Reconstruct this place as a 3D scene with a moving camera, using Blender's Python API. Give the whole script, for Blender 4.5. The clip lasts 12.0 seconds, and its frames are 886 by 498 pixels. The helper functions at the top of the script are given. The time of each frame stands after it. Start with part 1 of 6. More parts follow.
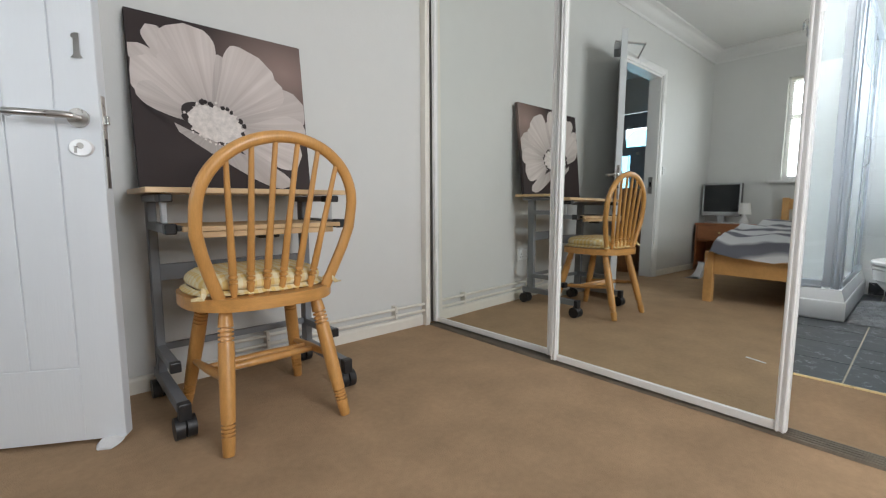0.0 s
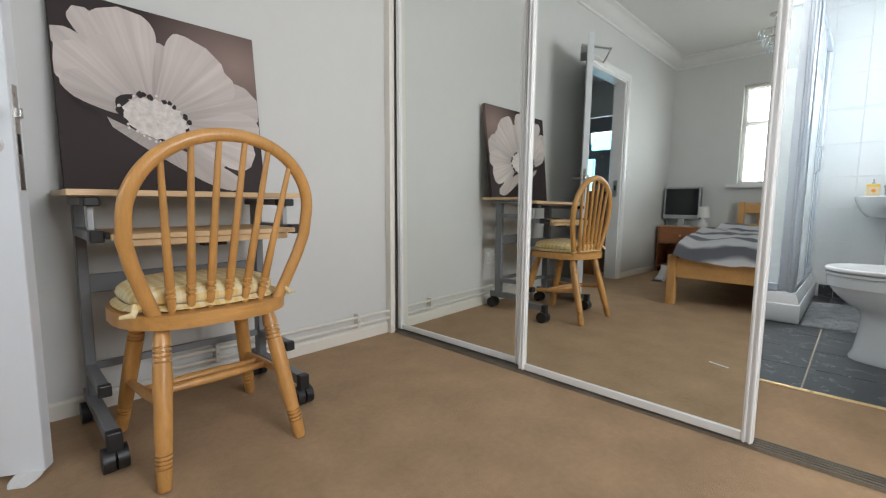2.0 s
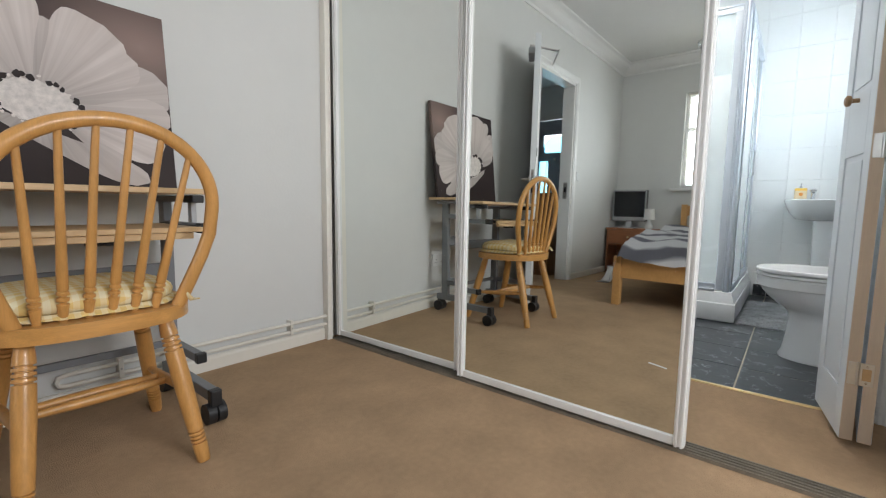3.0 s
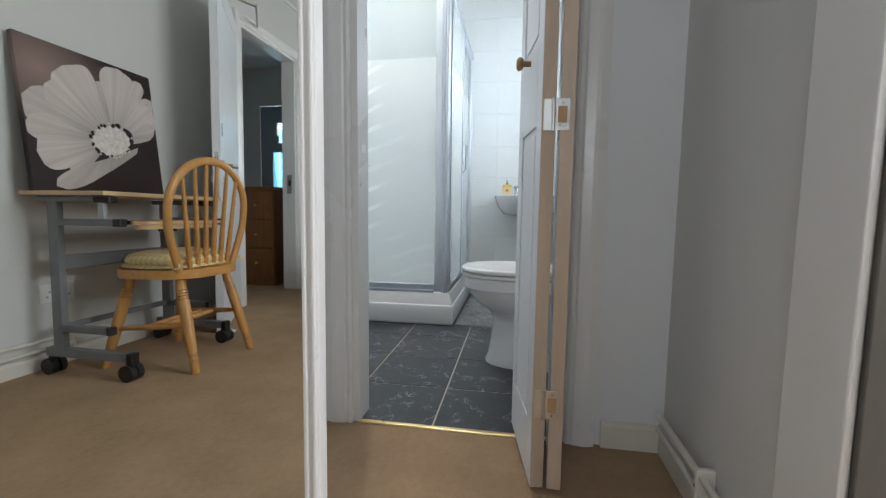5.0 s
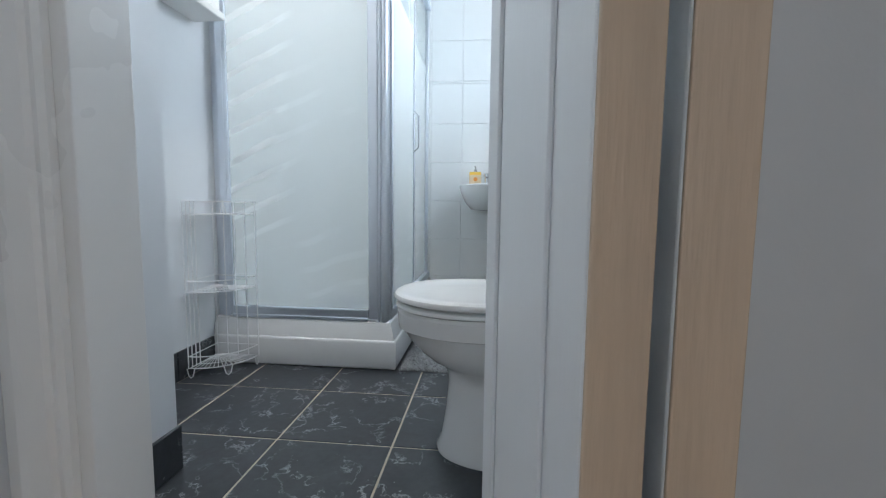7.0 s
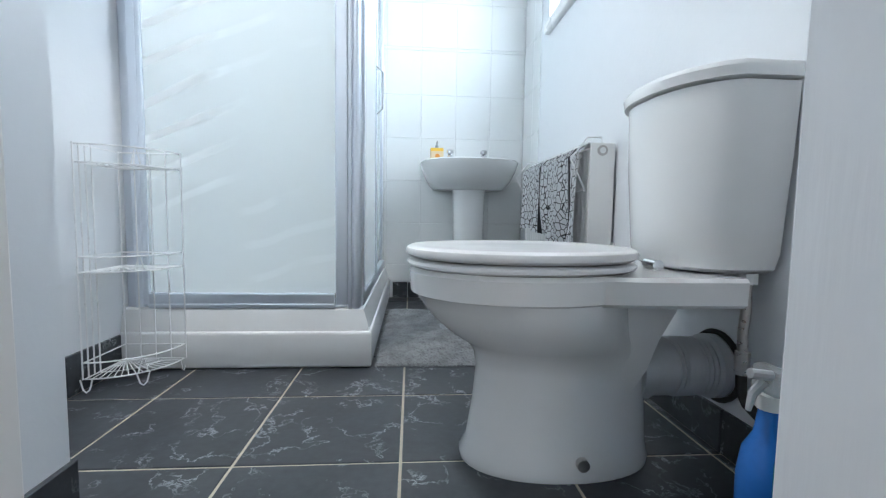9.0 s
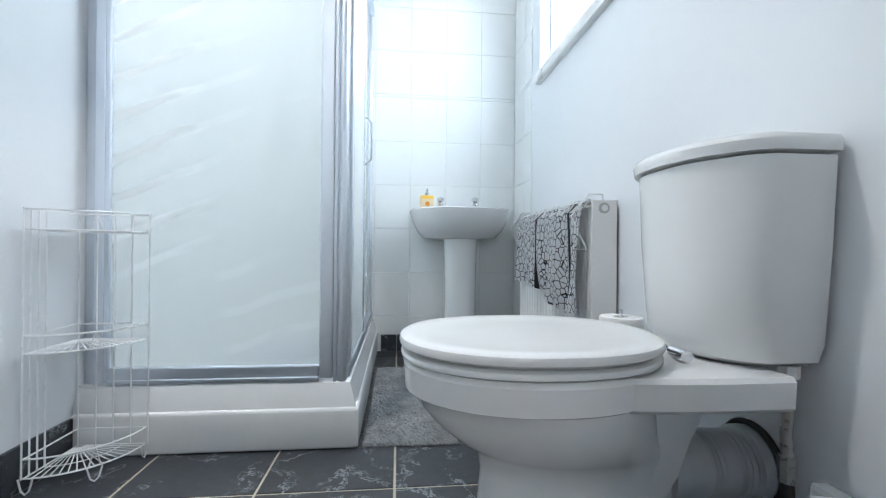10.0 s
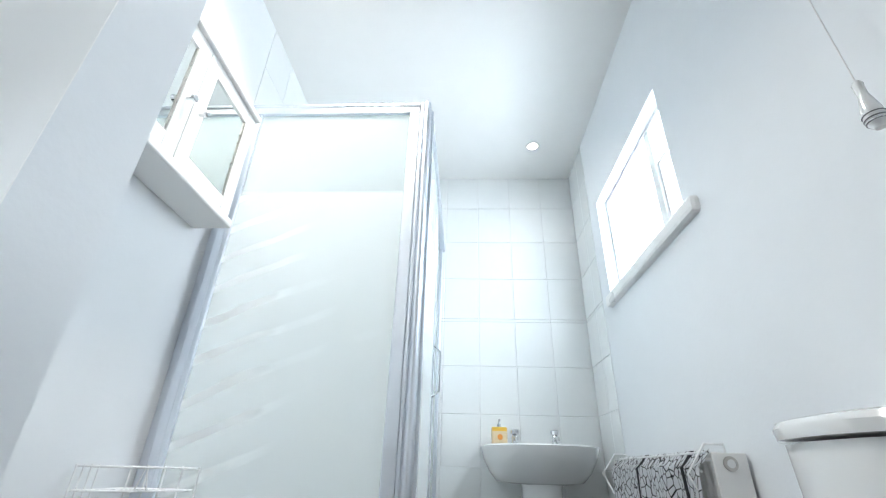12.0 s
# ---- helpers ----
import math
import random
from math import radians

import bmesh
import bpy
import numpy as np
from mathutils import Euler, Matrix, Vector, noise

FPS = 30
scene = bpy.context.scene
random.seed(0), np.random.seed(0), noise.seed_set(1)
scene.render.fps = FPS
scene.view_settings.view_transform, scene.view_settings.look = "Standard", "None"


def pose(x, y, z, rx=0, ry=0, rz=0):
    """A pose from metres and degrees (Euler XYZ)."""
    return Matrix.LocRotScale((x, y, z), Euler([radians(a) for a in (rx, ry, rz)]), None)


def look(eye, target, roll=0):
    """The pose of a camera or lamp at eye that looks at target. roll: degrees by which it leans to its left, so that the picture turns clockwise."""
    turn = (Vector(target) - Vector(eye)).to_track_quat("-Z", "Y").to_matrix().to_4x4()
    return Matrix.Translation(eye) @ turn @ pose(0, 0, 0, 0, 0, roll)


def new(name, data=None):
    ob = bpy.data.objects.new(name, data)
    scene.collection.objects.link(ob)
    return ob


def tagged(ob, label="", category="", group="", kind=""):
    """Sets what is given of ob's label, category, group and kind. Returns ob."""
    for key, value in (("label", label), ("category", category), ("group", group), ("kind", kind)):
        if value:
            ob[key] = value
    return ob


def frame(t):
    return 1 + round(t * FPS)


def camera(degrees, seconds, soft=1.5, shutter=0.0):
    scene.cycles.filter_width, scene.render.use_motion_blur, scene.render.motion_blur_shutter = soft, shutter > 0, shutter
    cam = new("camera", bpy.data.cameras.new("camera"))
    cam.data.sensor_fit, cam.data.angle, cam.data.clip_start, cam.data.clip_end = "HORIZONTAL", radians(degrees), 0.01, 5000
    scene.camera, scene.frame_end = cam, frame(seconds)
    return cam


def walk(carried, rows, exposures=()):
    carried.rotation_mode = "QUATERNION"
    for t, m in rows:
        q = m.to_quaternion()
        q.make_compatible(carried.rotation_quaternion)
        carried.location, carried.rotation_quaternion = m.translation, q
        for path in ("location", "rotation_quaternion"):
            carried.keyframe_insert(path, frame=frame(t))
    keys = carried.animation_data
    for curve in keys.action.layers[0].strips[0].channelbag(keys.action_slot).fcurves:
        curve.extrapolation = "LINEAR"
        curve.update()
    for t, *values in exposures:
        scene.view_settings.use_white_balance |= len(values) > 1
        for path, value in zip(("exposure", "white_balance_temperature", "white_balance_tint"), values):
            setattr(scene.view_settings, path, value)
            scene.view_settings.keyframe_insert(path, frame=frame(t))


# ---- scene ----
cam = camera(91.06, 12.0, soft=1.2)
PATH = [
    (0, (0.341, 0.092, 0.719), (1.670, 1.571, 0.505), -0.06),
    (0.5, (0.348, 0.092, 0.721), (1.686, 1.563, 0.508), 0.06),
    (1, (0.354, 0.106, 0.726), (1.708, 1.562, 0.513), 0.13),
    (1.5, (0.378, 0.129, 0.735), (1.766, 1.554, 0.523), 0.25),
    (2, (0.411, 0.143, 0.737), (1.844, 1.522, 0.523), 0.39),
    (2.5, (0.458, 0.146, 0.732), (1.937, 1.476, 0.521), 0.44),
    (2.7, (0.492, 0.143, 0.730), (1.994, 1.447, 0.520), 0.60),
    (4.3, (1.000, 0.018, 0.716), (2.865, 0.713, 0.525), 0.87),
    (4.5, (1.096, 0.023, 0.722), (3.004, 0.586, 0.522), 0.82),
    (5, (1.307, 0.017, 0.704), (3.270, 0.348, 0.511), 0.69),
    (5.5, (1.552, -0.014, 0.695), (3.534, 0.182, 0.510), 0.60),
    (6, (1.786, -0.033, 0.692), (3.769, 0.138, 0.503), 0.44),
    (6.5, (1.975, -0.002, 0.695), (3.958, 0.170, 0.504), 0.69),
    (7, (2.131, 0.015, 0.658), (4.112, 0.220, 0.471), 0.62),
    (7.2, (2.190, 0.030, 0.653), (4.169, 0.245, 0.460), 0.84),
    (8.8, (2.388, 0.245, 0.489), (4.380, 0.152, 0.335), 0.89),
    (9, (2.406, 0.252, 0.499), (4.395, 0.103, 0.348), 0.90),
    (9.5, (2.463, 0.256, 0.540), (4.448, 0.053, 0.405), 0.72),
    (10, (2.513, 0.265, 0.586), (4.502, 0.059, 0.590), 0.52),
    (10.5, (2.547, 0.291, 0.648), (4.518, 0.143, 0.955), 0.63),
    (11, (2.577, 0.278, 0.672), (4.481, 0.237, 1.283), 1.14),
    (11.5, (2.588, 0.276, 0.683), (4.418, 0.315, 1.490), 1.46),
    (12, (2.588, 0.280, 0.685), (4.366, 0.382, 1.595), 1.74),
]
EXPOSURES = ((0.0, -0.27, 6500, 10), (2.5, -0.27, 6500, 10), (4.5, -0.48, 6450, 10), (5.5, -0.60, 6350, 10), (7.0, -0.60, 6120, 10), (9.0, -0.08, 6040, 10), (10.0, -0.10, 6120, 10), (12.0, -0.22, 6400, 10))
walk(cam, [(t, look(eye, target, roll)) for t, eye, target, roll in PATH], EXPOSURES)


# ---- world and light ----
world = bpy.data.worlds.new("sky")
scene.world = world
world.use_nodes = True
wn = world.node_tree
sky = wn.nodes.new("ShaderNodeTexSky")
sky.sky_type, sky.sun_disc, sky.sun_elevation, sky.sun_rotation = "NISHITA", False, radians(40), radians(200)
wn.nodes["Background"].inputs["Strength"].default_value = 0.1
wn.links.new(sky.outputs["Color"], wn.nodes["Background"].inputs["Color"])

sun = new("sun", bpy.data.lights.new("sun", "SUN"))
sun.data.energy, sun.data.angle, sun.data.color = 1.0, radians(12), (1.0, 0.95, 0.88)
sun.matrix_basis = look((0, 0, 10), (3.0, 8.5, 0))


def area_lamp(name, eye, target, w, h, power, colour):
    ob = new(name, bpy.data.lights.new(name, "AREA"))
    ob.data.shape, ob.data.size, ob.data.size_y = "RECTANGLE", w, h
    ob.data.energy, ob.data.color = power, colour
    ob.matrix_basis = look(eye, target)
    return ob


area_lamp("bedroom_window_light", (-2.62, 0.71, 1.60), (0.0, 0.6, 1.3), 1.2, 1.08, 60, (0.90, 0.95, 1.0))
# fill lamp from behind, shining through a window added in the unseen wall
area_lamp("rear_fill_light", (1.17, -1.86, 1.55), (1.0, 0.0, 1.2), 1.3, 1.15, 82, (0.95, 0.97, 1.0))
area_lamp("bathroom_window_light", (4.19, -0.62, 1.72), (4.15, 0.5, 1.48), 0.80, 0.56, 32, (0.82, 0.915, 1.0))
area_lamp("front_door_light", (-2.95, 3.06, 1.5), (-1.0, 3.0, 1.2), 0.8, 1.2, 25, (0.80, 0.90, 1.0))


def spot_lamp(x, y, z, power):
    ob = new("downlight_bulb", bpy.data.lights.new("downlight_bulb", "SPOT"))
    ob.data.energy, ob.data.spot_size, ob.data.spot_blend, ob.data.shadow_soft_size = power, radians(128), 0.8, 0.09
    ob.data.color = (1.0, 0.95, 0.88)
    ob.matrix_basis = look((x, y, z), (x, y, 0))


spot_lamp(4.70, -0.13, 2.465, 6)
# unseen second spot, placed to brighten the left wall, tray and floor
spot_lamp(3.42, 0.74, 2.465, 118)


# ---- materials ----
def mat(name, colour, rough=0.5, metal=0.0, vary=0.08, scale=6.0, bump=0.0, bump_scale=200.0, grain=None, spec=0.5, rand=0.0, coat=0.0, uneven=0.15):
    """A surface with large mottling, fine grain, relief and uneven gloss. grain: stretch of the pattern along x, y, z."""
    m = bpy.data.materials.new(name)
    m.use_nodes = True
    nt = m.node_tree
    N, L = nt.nodes, nt.links
    p = N["Principled BSDF"]
    tc = N.new("ShaderNodeTexCoord")
    mp = N.new("ShaderNodeMapping")
    L.new(tc.outputs["Object"], mp.inputs["Vector"])
    if grain:
        mp.inputs["Scale"].default_value = grain
    n1, n2 = N.new("ShaderNodeTexNoise"), N.new("ShaderNodeTexNoise")
    n1.inputs["Scale"].default_value, n1.inputs["Detail"].default_value = scale, 4
    n2.inputs["Scale"].default_value, n2.inputs["Detail"].default_value = scale * 9, 5
    L.new(mp.outputs["Vector"], n1.inputs["Vector"])
    L.new(mp.outputs["Vector"], n2.inputs["Vector"])
    add = N.new("ShaderNodeMath")
    add.operation = "MULTIPLY_ADD"
    L.new(n2.outputs["Fac"], add.inputs[0])
    add.inputs[1].default_value = 0.5
    L.new(n1.outputs["Fac"], add.inputs[2])
    rng = N.new("ShaderNodeMapRange")
    rng.inputs["From Min"].default_value, rng.inputs["From Max"].default_value = 0.45, 1.05
    rng.inputs["To Min"].default_value, rng.inputs["To Max"].default_value = 1 - vary, 1 + vary
    L.new(add.outputs[0], rng.inputs["Value"])
    value = rng.outputs["Result"]
    if rand:
        oi = N.new("ShaderNodeObjectInfo")
        r2 = N.new("ShaderNodeMapRange")
        r2.inputs["To Min"].default_value, r2.inputs["To Max"].default_value = 1 - rand, 1 + rand
        L.new(oi.outputs["Random"], r2.inputs["Value"])
        mu = N.new("ShaderNodeMath")
        mu.operation = "MULTIPLY"
        L.new(value, mu.inputs[0])
        L.new(r2.outputs["Result"], mu.inputs[1])
        value = mu.outputs[0]
    hsv = N.new("ShaderNodeHueSaturation")
    hsv.inputs["Color"].default_value = (*colour, 1)
    L.new(value, hsv.inputs["Value"])
    L.new(hsv.outputs["Color"], p.inputs["Base Color"])
    rr = N.new("ShaderNodeMapRange")
    rr.inputs["From Min"].default_value, rr.inputs["From Max"].default_value = 0.3, 0.7
    rr.inputs["To Min"].default_value, rr.inputs["To Max"].default_value = rough * (1 - uneven), min(1, rough * (1 + uneven))
    L.new(n1.outputs["Fac"], rr.inputs["Value"])
    L.new(rr.outputs["Result"], p.inputs["Roughness"])
    p.inputs["Metallic"].default_value = metal
    p.inputs["Specular IOR Level"].default_value = spec
    p.inputs["Coat Weight"].default_value = coat
    if bump:
        n3 = N.new("ShaderNodeTexNoise")
        n3.inputs["Scale"].default_value, n3.inputs["Detail"].default_value = bump_scale, 3
        L.new(mp.outputs["Vector"], n3.inputs["Vector"])
        b = N.new("ShaderNodeBump")
        b.inputs["Strength"].default_value, b.inputs["Distance"].default_value = bump, 0.004
        L.new(n3.outputs["Fac"], b.inputs["Height"])
        L.new(b.outputs["Normal"], p.inputs["Normal"])
    return m


WALL = mat("wall_paint", (0.66, 0.665, 0.65), 0.55, vary=0.025, scale=1.5, bump=0.12, bump_scale=90)
BATHWALL = mat("bathroom_paint", (0.76, 0.785, 0.81), 0.45, vary=0.02, scale=1.5, bump=0.10, bump_scale=70)
CEIL = mat("ceiling_paint", (0.78, 0.78, 0.77), 0.7, vary=0.02, scale=1.2, bump=0.1, bump_scale=60)
GLOSSWHITE = mat("gloss_white_paint", (0.80, 0.80, 0.79), 0.28, vary=0.008, scale=3, bump=0.03, bump_scale=9, uneven=0.03)
DOORWHITE = mat("door_paint", (0.74, 0.775, 0.81), 0.35, vary=0.012, scale=3, bump=0.09, bump_scale=26, grain=(7, 7, 0.6))
# tan puts the darkness on the bifold's leading edges into their colour
EDGESHADE = mat("shaded_edge_paint", (0.58, 0.47, 0.36), 0.45, vary=0.08, scale=6, bump=0.2, bump_scale=26, grain=(7, 7, 0.6))
CREAM = mat("cream_gloss_paint", (0.76, 0.73, 0.66), 0.35, vary=0.04, scale=3, bump=0.08, bump_scale=30)
CARPET = mat("brown_carpet", (0.43, 0.295, 0.182), 0.95, vary=0.16, scale=5.5, bump=1.0, bump_scale=300, spec=0.1)
SLATE = mat("dark_slate_tile", (0.037, 0.042, 0.049), 0.34, vary=0.45, scale=6, bump=0.06, bump_scale=60, rand=0.12)
GROUT = mat("beige_grout", (0.52, 0.46, 0.36), 0.9, vary=0.12, scale=10, bump=0.3, bump_scale=200)
WHITEGROUT = mat("white_grout", (0.77, 0.78, 0.78), 0.8, vary=0.06, scale=10)
TILE = mat("white_ceramic_tile", (0.80, 0.82, 0.82), 0.19, vary=0.015, scale=3, bump=0.05, bump_scale=16, rand=0.012)
CERAMIC = mat("sanitary_ceramic", (0.78, 0.79, 0.79), 0.09, vary=0.01, scale=3, coat=0.3)
PLASTICWHITE = mat("white_plastic", (0.80, 0.81, 0.81), 0.22, vary=0.015, scale=4)
ACRYLIC = mat("tray_acrylic", (0.80, 0.81, 0.81), 0.18, vary=0.02, scale=4)
CHROME = mat("chrome", (0.75, 0.76, 0.78), 0.10, 1.0, vary=0.02, scale=8, uneven=0.05)
ALU = mat("satin_aluminium", (0.76, 0.80, 0.86), 0.34, 1.0, vary=0.01, scale=4, uneven=0.03)
DULLALU = mat("scuffed_aluminium", (0.25, 0.22, 0.18), 0.55, 0.5, vary=0.25, scale=12)
STEEL = mat("brushed_steel", (0.50, 0.48, 0.46), 0.30, 1.0, vary=0.06, scale=12, grain=(1, 8, 8))
PINE = mat("honey_beech", (0.56, 0.285, 0.085), 0.34, vary=0.20, scale=7, bump=0.08, bump_scale=90, grain=(5, 5, 0.6), coat=0.15)
PINEX = mat("honey_beech_seat", (0.56, 0.285, 0.085), 0.32, vary=0.20, scale=7, bump=0.08, bump_scale=90, grain=(0.7, 6, 6), coat=0.15)
BEDPINE = mat("bed_pine", (0.60, 0.33, 0.12), 0.4, vary=0.18, scale=6, bump=0.06, bump_scale=80, grain=(1, 1, 1))
LAMINATE = mat("beech_laminate", (0.66, 0.46, 0.25), 0.4, vary=0.12, scale=6, grain=(0.7, 8, 8))
GREYSTEEL = mat("grey_powder_coat", (0.20, 0.21, 0.225), 0.42, vary=0.05, scale=10, bump=0.08, bump_scale=400)
BLACK = mat("black_plastic", (0.018, 0.018, 0.02), 0.4, vary=0.1, scale=10)
DARKRUBBER = mat("dark_rubber", (0.03, 0.03, 0.03), 0.7, vary=0.1, scale=10)
REDWOOD = mat("cherry_wood", (0.33, 0.125, 0.05), 0.38, vary=0.2, scale=6, grain=(1, 1, 6))
DARKWOOD = mat("dark_pine_cabinet", (0.23, 0.10, 0.035), 0.4, vary=0.25, scale=6, grain=(6, 6, 0.8))
GREYPVC = mat("grey_pvc", (0.47, 0.49, 0.51), 0.4, vary=0.05, scale=8)
RUG = mat("grey_shag", (0.24, 0.25, 0.26), 0.95, vary=0.35, scale=18, bump=1.0, bump_scale=260, spec=0.1)
WIRE = mat("white_coated_wire", (0.82, 0.83, 0.84), 0.3, vary=0.03, scale=20)
COPPERPAINT = mat("painted_pipe", (0.74, 0.71, 0.64), 0.4, vary=0.05, scale=8)
BRASS = mat("brass_strip", (0.75, 0.58, 0.28), 0.3, 1.0, vary=0.1, scale=20)
HINGE = mat("zinc_hinge", (0.62, 0.62, 0.60), 0.3, 1.0, vary=0.08, scale=20)
SHADE = mat("lamp_shade_fabric", (0.80, 0.79, 0.76), 0.8, vary=0.04, scale=20)
MATTRESS = mat("grey_mattress", (0.14, 0.13, 0.14), 0.9, vary=0.15, scale=10)
KNOBWOOD = mat("wooden_knob", (0.36, 0.22, 0.11), 0.45, vary=0.15, scale=20)
SCREEN = mat("tv_screen", (0.008, 0.009, 0.011), 0.12, vary=0.05, scale=3)
SILVERPLASTIC = mat("silver_plastic", (0.42, 0.43, 0.44), 0.35, 0.3, vary=0.05, scale=10)
HOLEWOOD = mat("raw_wood", (0.50, 0.33, 0.17), 0.7, vary=0.15, scale=20)
CLOTHWHITE = mat("white_cloth", (0.74, 0.74, 0.74), 0.9, vary=0.08, scale=20)
PAPER = mat("tissue_paper", (0.82, 0.82, 0.81), 0.9, vary=0.05, scale=40, bump=0.3, bump_scale=150)
BLUE = mat("blue_bottle", (0.04, 0.19, 0.60), 0.2, vary=0.08, scale=10)
TEAL = mat("teal_bottle", (0.012, 0.33, 0.38), 0.22, vary=0.06, scale=10)
RED = mat("red_cap", (0.50, 0.012, 0.016), 0.3, vary=0.05, scale=10)
YELLOW = mat("yellow_label", (0.85, 0.52, 0.06), 0.4, vary=0.05, scale=20)
PALEYELLOW = mat("pale_soap_bottle", (0.82, 0.66, 0.42), 0.25, vary=0.05, scale=20)


def nodes_of(name):
    m = bpy.data.materials.new(name)
    m.use_nodes = True
    return m, m.node_tree.nodes, m.node_tree.links, m.node_tree.nodes["Principled BSDF"]


def mirror_material():
    m, N, L, p = nodes_of("mirror")
    p.inputs["Base Color"].default_value = (0.84, 0.87, 0.845, 1)
    p.inputs["Metallic"].default_value, p.inputs["Roughness"].default_value = 1.0, 0.015
    return m


def clear_glass(name, tint, film, rough=0.03, etched=False):
    """A thin pane: light goes straight through, a white film on it scatters some, and the face reflects. etched: frosted below 1.55 m, with curved strokes."""
    m, N, L, p = nodes_of(name)
    N.remove(p)
    out = N["Material Output"]
    tr, df, tl, gl = (N.new(k) for k in ("ShaderNodeBsdfTransparent", "ShaderNodeBsdfDiffuse", "ShaderNodeBsdfTranslucent", "ShaderNodeBsdfGlossy"))
    tr.inputs["Color"].default_value = (*tint, 1)
    df.inputs["Color"].default_value = tl.inputs["Color"].default_value = (0.88, 0.90, 0.90, 1)
    gl.inputs["Roughness"].default_value = rough
    both, mix, face, lw = (N.new(k) for k in ("ShaderNodeMixShader", "ShaderNodeMixShader", "ShaderNodeMixShader", "ShaderNodeLayerWeight"))
    L.new(df.outputs[0], both.inputs[1])
    L.new(tl.outputs[0], both.inputs[2])
    L.new(tr.outputs[0], mix.inputs[1])
    L.new(both.outputs[0], mix.inputs[2])
    mix.inputs[0].default_value = film

    def math_node(op, a, b=None, c=None):
        n = N.new("ShaderNodeMath")
        n.operation = op
        for k, v in enumerate((a, b, c)):
            if v is None:
                continue
            if isinstance(v, (int, float)):
                n.inputs[k].default_value = v
            else:
                L.new(v, n.inputs[k])
        return n.outputs[0]

    def ramp(v, a, b, lo=0.0, hi=1.0):
        n = N.new("ShaderNodeMapRange")
        n.interpolation_type = "SMOOTHSTEP"
        L.new(v, n.inputs["Value"])
        for key, val in (("From Min", a), ("From Max", b), ("To Min", lo), ("To Max", hi)):
            n.inputs[key].default_value = val
        return n.outputs["Result"]
    if etched:
        tc, sep, ns = N.new("ShaderNodeTexCoord"), N.new("ShaderNodeSeparateXYZ"), N.new("ShaderNodeTexNoise")
        L.new(tc.outputs["Object"], sep.inputs[0])
        ns.inputs["Scale"].default_value, ns.inputs["Detail"].default_value = 3.0, 2
        L.new(tc.outputs["Object"], ns.inputs["Vector"])
        y, z = sep.outputs["Y"], sep.outputs["Z"]
        bow = math_node("MULTIPLY_ADD", math_node("MULTIPLY", y, y), 0.22, math_node("MULTIPLY", y, 0.05))
        phase = math_node("ADD", math_node("MULTIPLY_ADD", ns.outputs["Fac"], 0.07, z), bow)
        wave = math_node("SINE", math_node("MULTIPLY", phase, math.tau / 0.115))
        stroke = ramp(wave, 0.55, 0.95)
        left = math_node("MULTIPLY", stroke, math_node("MULTIPLY", math_node("MULTIPLY", ramp(y, 0.78, 0.98), ramp(z, 0.45, 0.75)), ramp(z, 1.54, 1.55, 1.0, 0.0)))
        soft = math_node("MULTIPLY", math_node("MULTIPLY", stroke, math_node("MULTIPLY", ramp(ns.outputs["Fac"], 0.48, 0.62), ramp(z, 1.54, 1.55, 1.0, 0.0))), 0.10)
        frost = ramp(z, 1.55, 1.565, film, film * 0.55)
        amount = math_node("MULTIPLY_ADD", math_node("MAXIMUM", left, soft), 0.40, frost)
        L.new(math_node("MINIMUM", amount, 0.97), mix.inputs[0])
    lw.inputs["Blend"].default_value = 0.5
    L.new(math_node("MULTIPLY_ADD", math_node("POWER", lw.outputs["Facing"], 4.0), 0.45, 0.02), face.inputs[0])
    L.new(mix.outputs[0], face.inputs[1])
    L.new(gl.outputs[0], face.inputs[2])
    L.new(face.outputs[0], out.inputs["Surface"])
    return m


MIRROR = mirror_material()
SHOWERGLASS = clear_glass("filmed_shower_glass", (0.93, 0.965, 0.96), 0.60, 0.06, True)
PANE = clear_glass("window_glass", (0.97, 0.98, 0.98), 0.03)
FROST = clear_glass("frosted_glass", (0.97, 0.98, 0.98), 0.35, 0.2)
CLEARPLASTIC = clear_glass("clear_plastic", (0.90, 0.93, 0.95), 0.30, 0.1)


def bulb_glow():
    m, N, L, p = nodes_of("lit_bulb")
    p.inputs["Emission Color"].default_value, p.inputs["Emission Strength"].default_value = (1.0, 0.93, 0.82, 1), 12.0
    return m


BULB = bulb_glow()


def blue_glass(name, colour, strength):
    m, N, L, p = nodes_of(name)
    p.inputs["Base Color"].default_value = (*colour, 1)
    p.inputs["Transmission Weight"].default_value, p.inputs["Roughness"].default_value = 0.9, 0.3
    return m


STAINED = blue_glass("stained_blue_glass", (0.25, 0.72, 0.95), 1)


